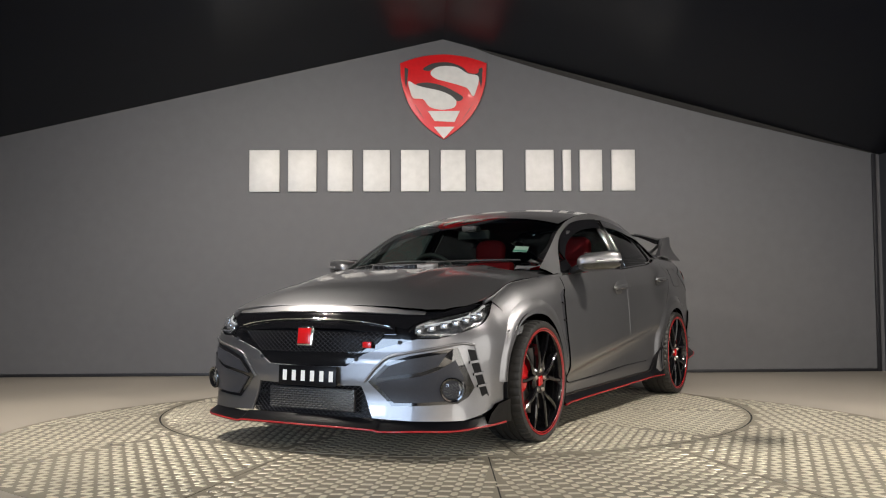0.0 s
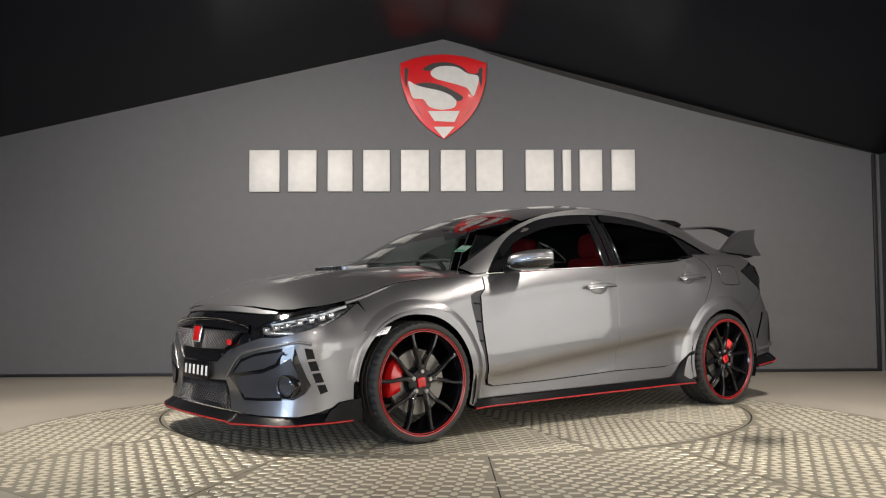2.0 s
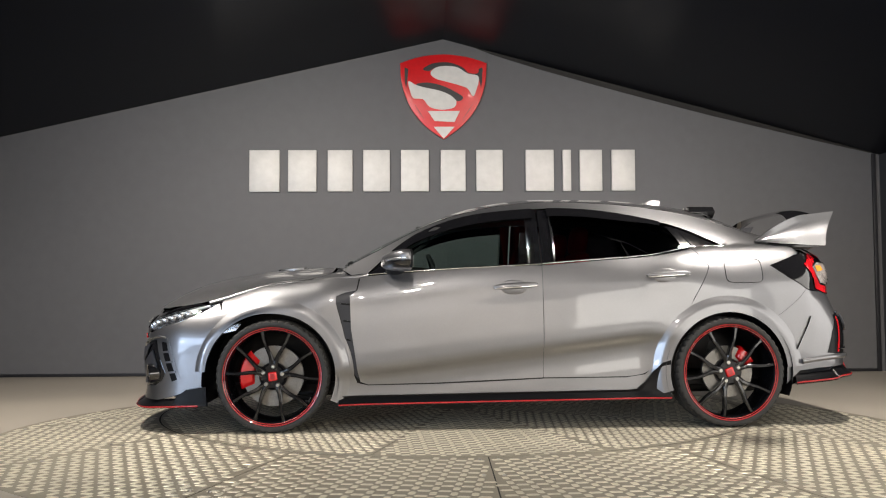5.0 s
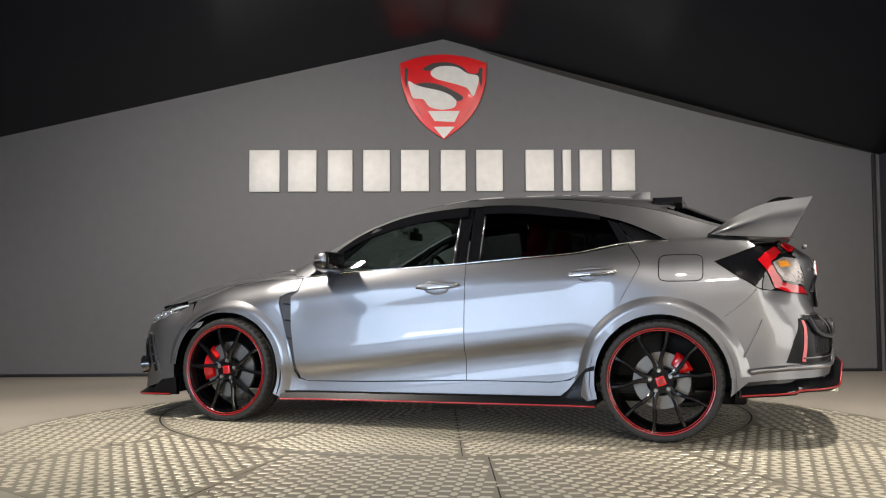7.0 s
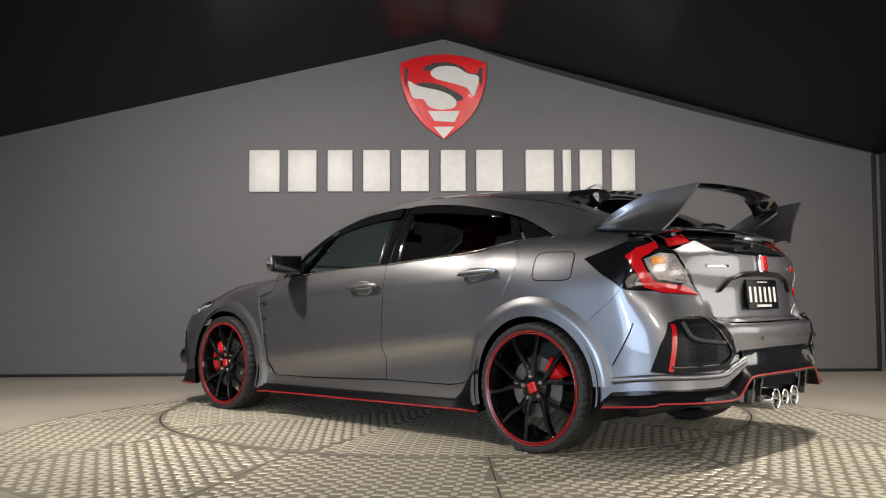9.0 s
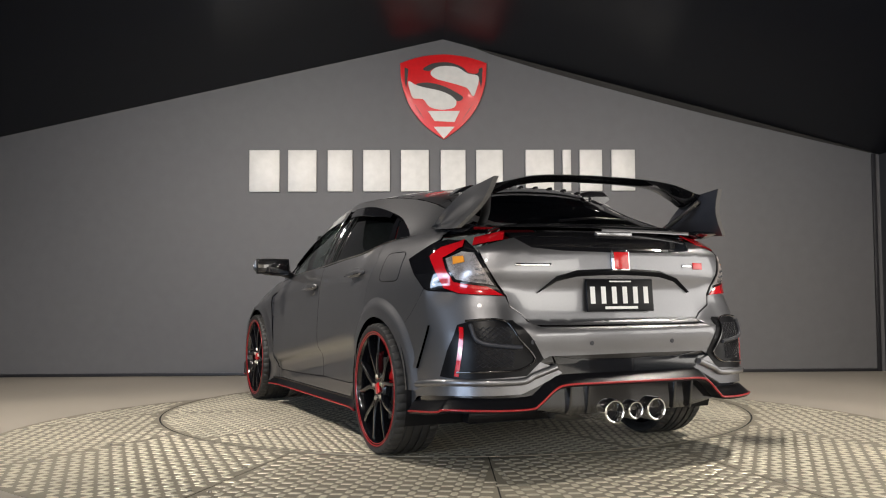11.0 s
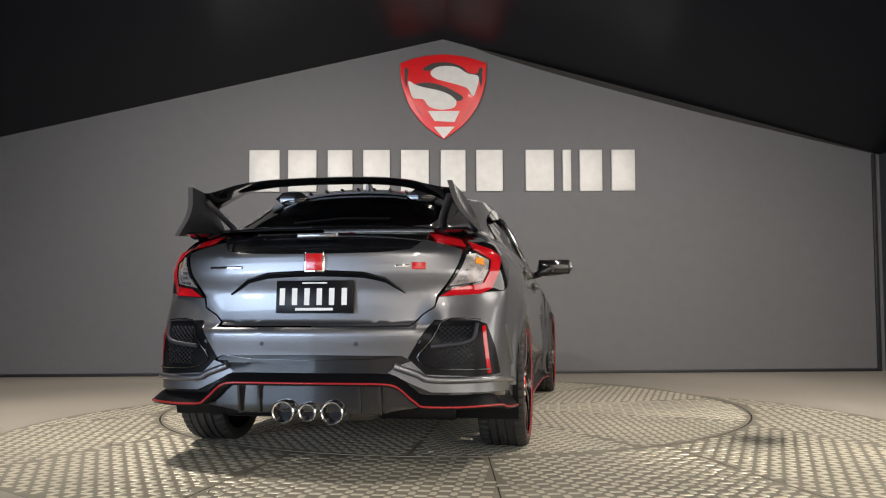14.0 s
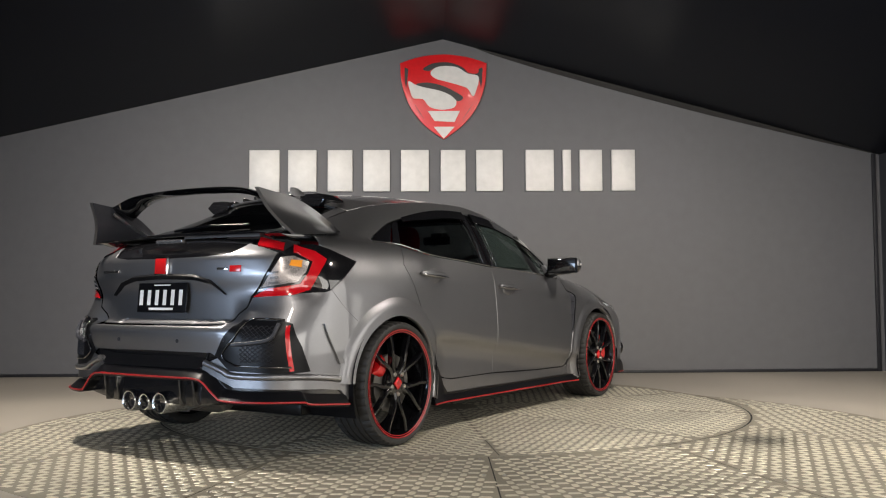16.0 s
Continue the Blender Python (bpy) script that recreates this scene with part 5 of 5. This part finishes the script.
for m in (1, -1):
    z = top_roof(-1.36, .37).z
    part("spoiler_duct", prism_bm([(m * .37 + .092 * math.cos(a), z + .002 + .042 * math.sin(a)) for a in [radians(60 * k) for k in range(6)]], "x", -1.44, -1.27, .003), M_BLACK, car, "black hexagonal duct")
bm = bmesh.new()
rows = []
for t in range(9):
    u = t / 8
    x, h, w = -1.04 - .17 * u, .062 * math.sin(math.pi / 2 * min(1, u * 1.15)) ** 1.3, .024 * (1 - .55 * u)
    z = top_roof(x, 0).z
    rows.append([bm.verts.new((x, s * w * f, z - .004 + h * g)) for s, f, g in ((-1, 1, 0), (-1, .55, .55), (0, 0, 1), (1, .55, .55), (1, 1, 0))])
for a, b in zip(rows, rows[1:]):
    for i in range(4):
        bm.faces.new((a[i], a[i + 1], b[i + 1], b[i]))
bm.faces.new(rows[-1])
bmesh.ops.recalc_face_normals(bm, faces=bm.faces)
part("antenna_fin", bm, M_PAINT, car, "grey shark-fin aerial")
tube("rear_wiper", [(-1.93, .18, 1.145), (-1.88, -.05, 1.17), (-1.83, -.28, 1.17)], .007, M_SATIN, car, "black rear wiper", 6)

# ---- mirrors, handles, fuel lid, wipers ----
def blob(cx, cy, cz, ax, ay, az, e=0.7, seg=24, rings=14):
    bm = bmesh.new()
    rows = []
    pw = lambda v: math.copysign(abs(v) ** e, v)
    for i in range(rings + 1):
        ph = -math.pi / 2 + math.pi * i / rings
        rows.append([bm.verts.new((cx + ax * pw(math.cos(ph)) * pw(math.cos(2 * math.pi * k / seg)), cy + ay * pw(math.cos(ph)) * pw(math.sin(2 * math.pi * k / seg)), cz + az * pw(math.sin(ph)))) for k in range(seg)])
    for p, q in zip(rows, rows[1:]):
        for k in range(seg):
            bm.faces.new((p[k], p[(k + 1) % seg], q[(k + 1) % seg], q[k]))
    bmesh.ops.remove_doubles(bm, verts=bm.verts, dist=1e-5)
    bmesh.ops.recalc_face_normals(bm, faces=bm.faces)
    return bm


for m in (1, -1):
    def swept(bm, low):
        for v in bm.verts:
            out = (v.co.y * m - .972) / .128
            d = v.co.x - .56
            v.co.x = .56 + (d * .3 if d < 0 else d * (1.9 - .95 * out))
            if low:
                v.co.z = min(v.co.z, .983)
            v.co.z += .012 * out
        return bm
    mir = part("door_mirror", swept(blob(.56, m * .972, .998, .07, .128, .056, .66), False), M_PAINT, car, "grey door mirror")
    part("mirror_glass", box_bm(.534, .540, m * .972 - .105, m * .972 + .105, .958, 1.046, .003), M_BLACK, mir, "dark mirror glass")
    part("mirror_rim", box_bm(.540, .556, m * .972 - .115, m * .972 + .115, .948, 1.054, .005), M_SATIN, mir)
    part("mirror_shell", swept(blob(.56, m * .972, .985, .072, .131, .048, .66), True), M_BLACK, mir, "gloss black lower shell")
    tube("mirror_signal", [(.575, m * 1.098, 1.006), (.61, m * 1.085, 1.004), (.655, m * 1.04, 1.0), (.69, m * .98, .996)], .007, M_LAMP, mir, "clear indicator strip", 6)
    part("mirror_base", moved(blob(0, 0, 0, .06, .075, .026, .7, 16, 8), Matrix.Translation((.64, m * .865, .955)) @ Matrix.Rotation(m * .35, 4, "X")), M_SATIN, mir, "black mirror stalk")
    panel("mirror_triangle", [(.80, .920), (.70, 1.005), (.62, 1.02), (.60, .935)], lower, M_BLACK, car, "black mirror corner", off=-.006, rim=.004, sides="left" if m > 0 else "right")
    for x, z in ((-.075, .842), (-.99, .907)):
        y = side_y(x, z)
        cup = part("door_handle", moved(blob(0, 0, 0, .135, .020, .019, .75, 20, 8), Matrix.Translation((x, m * (y + .018), z + .004)) @ Matrix.Rotation(radians(3.5), 4, "Y")), M_PAINT, car, "body-coloured door handle")
        part("handle_cup", moved(blob(0, 0, 0, .080, .007, .044, .9, 20, 8), Matrix.Translation((x + .01, m * (y + .003), z - .004))), M_PAINT, cup, "body-coloured handle recess")
        part("handle_strip", moved(box_bm(-.125, .125, -.003, .003, -.003, .003, .001), Matrix.Translation((x, m * (y + .036), z - .004)) @ Matrix.Rotation(radians(3.5), 4, "Y")), M_CHROME, cup, "bright handle strip")
lid = [(-1.345 - .115 + .115 * math.copysign(abs(math.cos(a)) ** .35, math.cos(a)), .932 + .072 * math.copysign(abs(math.sin(a)) ** .35, math.sin(a))) for a in [2 * math.pi * k / 40 for k in range(40)]]
tube("fuel_lid_joint", on_skin(lid + [lid[0]], -.0005, 1), .0028, M_SATIN, car, "fuel lid joint", 6)
panel("fuel_lid", lid, lower, M_PAINT, car, off=.002, rim=.006, gap=.004, sides="left")
tube("wiper", [top_roof(x, y) + Vector((.002, 0, .004)) for x, y in smooth_curve([(.95, -.62), (.935, -.3), (.955, 0.02)], 6)], .006, M_CABIN, car, "black wiper", 6)
tube("wiper", [top_roof(x, y) + Vector((.002, 0, .004)) for x, y in smooth_curve([(.965, -.05), (.94, .3), (.905, .58)], 6)], .006, M_CABIN, car, "black wiper", 6)
panel("window_label", [(.79, .57), (.72, .555), (.725, .465), (.80, .477)], top_roof, M_STICKER, car, "pale licence label on the windscreen", off=-.006, rim=0, gap=0, sgn=-1, sides="left")
panel("label_bar", [(.787, .567), (.773, .564), (.778, .474), (.792, .477)], top_roof, M_STICKERGREEN, car, "green bar on the label", off=-.004, rim=0, gap=0, sgn=-1, sides="left")

# ---- cabin ----
part("cabin_floor", box_bm(-1.5, 1.0, -.72, .72, .24, .30, .01), M_CABIN, car, "black cabin floor")
part("dashboard", prism_bm([(.42, .62), (.40, .90), (.50, .95), (.95, .93), (1.0, .62)], "y", -.72, .72, .02), M_CABIN, car, "black dashboard")
part("binnacle", moved(blob(.50, -.36, .955, .10, .19, .045, .7, 20, 10), Matrix.Identity(4)), M_CABIN, car, "black instrument hood")
part("parcel_shelf", box_bm(-1.9, -1.25, -.55, .55, .96, .98, .005), M_CABIN, car, "black parcel shelf")
part("rear_seat", prism_bm([(-.72, .32), (-.72, .55), (-1.12, .58), (-1.32, 1.02), (-1.42, 1.0), (-1.30, .32)], "y", -.62, .62, .03), M_CABIN, car, "black rear bench")
part("headlining", prism_bm([(.2, 1.30), (-.3, 1.36), (-1.0, 1.33), (-1.0, 1.345), (-.3, 1.375), (.2, 1.315)], "y", -.56, .56, .004), M_CABIN, car, "black headlining")
for m in (1, -1):
    part("door_card", prism_bm([(.82, .30), (.80, .90), (-.2, .955), (-1.1, 1.0), (-1.0, .5), (-.85, .30)], "y", m * .735, m * .765, .005), M_CABIN, car, "black door card")
    part("cabin_pillar", prism_bm([(.80, .93), (.40, 1.21), (.36, 1.21), (.74, .93)], "y", m * .66, m * .69, .004), M_CABIN, car)
    y = m * .36
    seat = part("front_seat", prism_bm([(.12, .38), (.14, .56), (.05, .60), (-.30, .545), (-.40, .56), (-.52, .36)], "y", y - .24, y + .24, .04), M_CABIN, car, "black and red bucket seat")
    part("backrest", prism_bm([(-.30, .52), (-.44, .86), (-.50, 1.06), (-.60, 1.06), (-.58, .80), (-.46, .50)], "y", y - .20, y + .20, .035), M_SEAT, seat, "red suede backrest")
    part("bolster", prism_bm([(-.20, .54), (-.34, .88), (-.44, .98), (-.56, .98), (-.5, .55)], "y", y + .17, y + .25, .03), M_SEAT, seat, "red side bolster")
    part("bolster", prism_bm([(-.20, .54), (-.34, .88), (-.44, .98), (-.56, .98), (-.5, .55)], "y", y - .25, y - .17, .03), M_SEAT, seat, "red side bolster")
    part("headrest", moved(blob(0, 0, 0, .055, .125, .095, .65, 20, 10), Matrix.Translation((-.555, y, 1.14)) @ Matrix.Rotation(-.15, 4, "Y")), M_SEAT, seat, "red headrest")
ring = [Vector((.34 + .06 * math.sin(a), -.36 + .18 * math.cos(a), .91 + .17 * math.sin(a))) for a in [2 * math.pi * k / 32 for k in range(32)]]
tube("steering_wheel", ring, .016, M_CABIN, car, "black steering wheel", 8, closed=True)
part("steering_hub", blob(.355, -.36, .90, .03, .07, .05, .8, 16, 8), M_CABIN, car)
part("inner_mirror", box_bm(.40, .42, -.12, .12, 1.175, 1.235, .009), M_CABIN, car, "rear-view mirror")
part("camera_pod", box_bm(.40, .50, -.05, .05, 1.225, 1.265, .01), M_CABIN, car, "black sensor pod behind the windscreen")


def motions():
    """The turntable turns clockwise at an even pace and carries the car."""
    rows_disc, rows_car = [], []
    for i in range(33):
        t = i * 0.5
        turn = pose(0, 0, 0, 0, 0, -11.4145 * t)
        rows_disc.append((t, turn))
        rows_car.append((t, turn @ pose(0, 0, 0, 0, 0, -119.298) @ pose(-0.2208, 0.2672, 0)))
    walk(turntable, rows_disc)
    walk(car, rows_car)


motions()
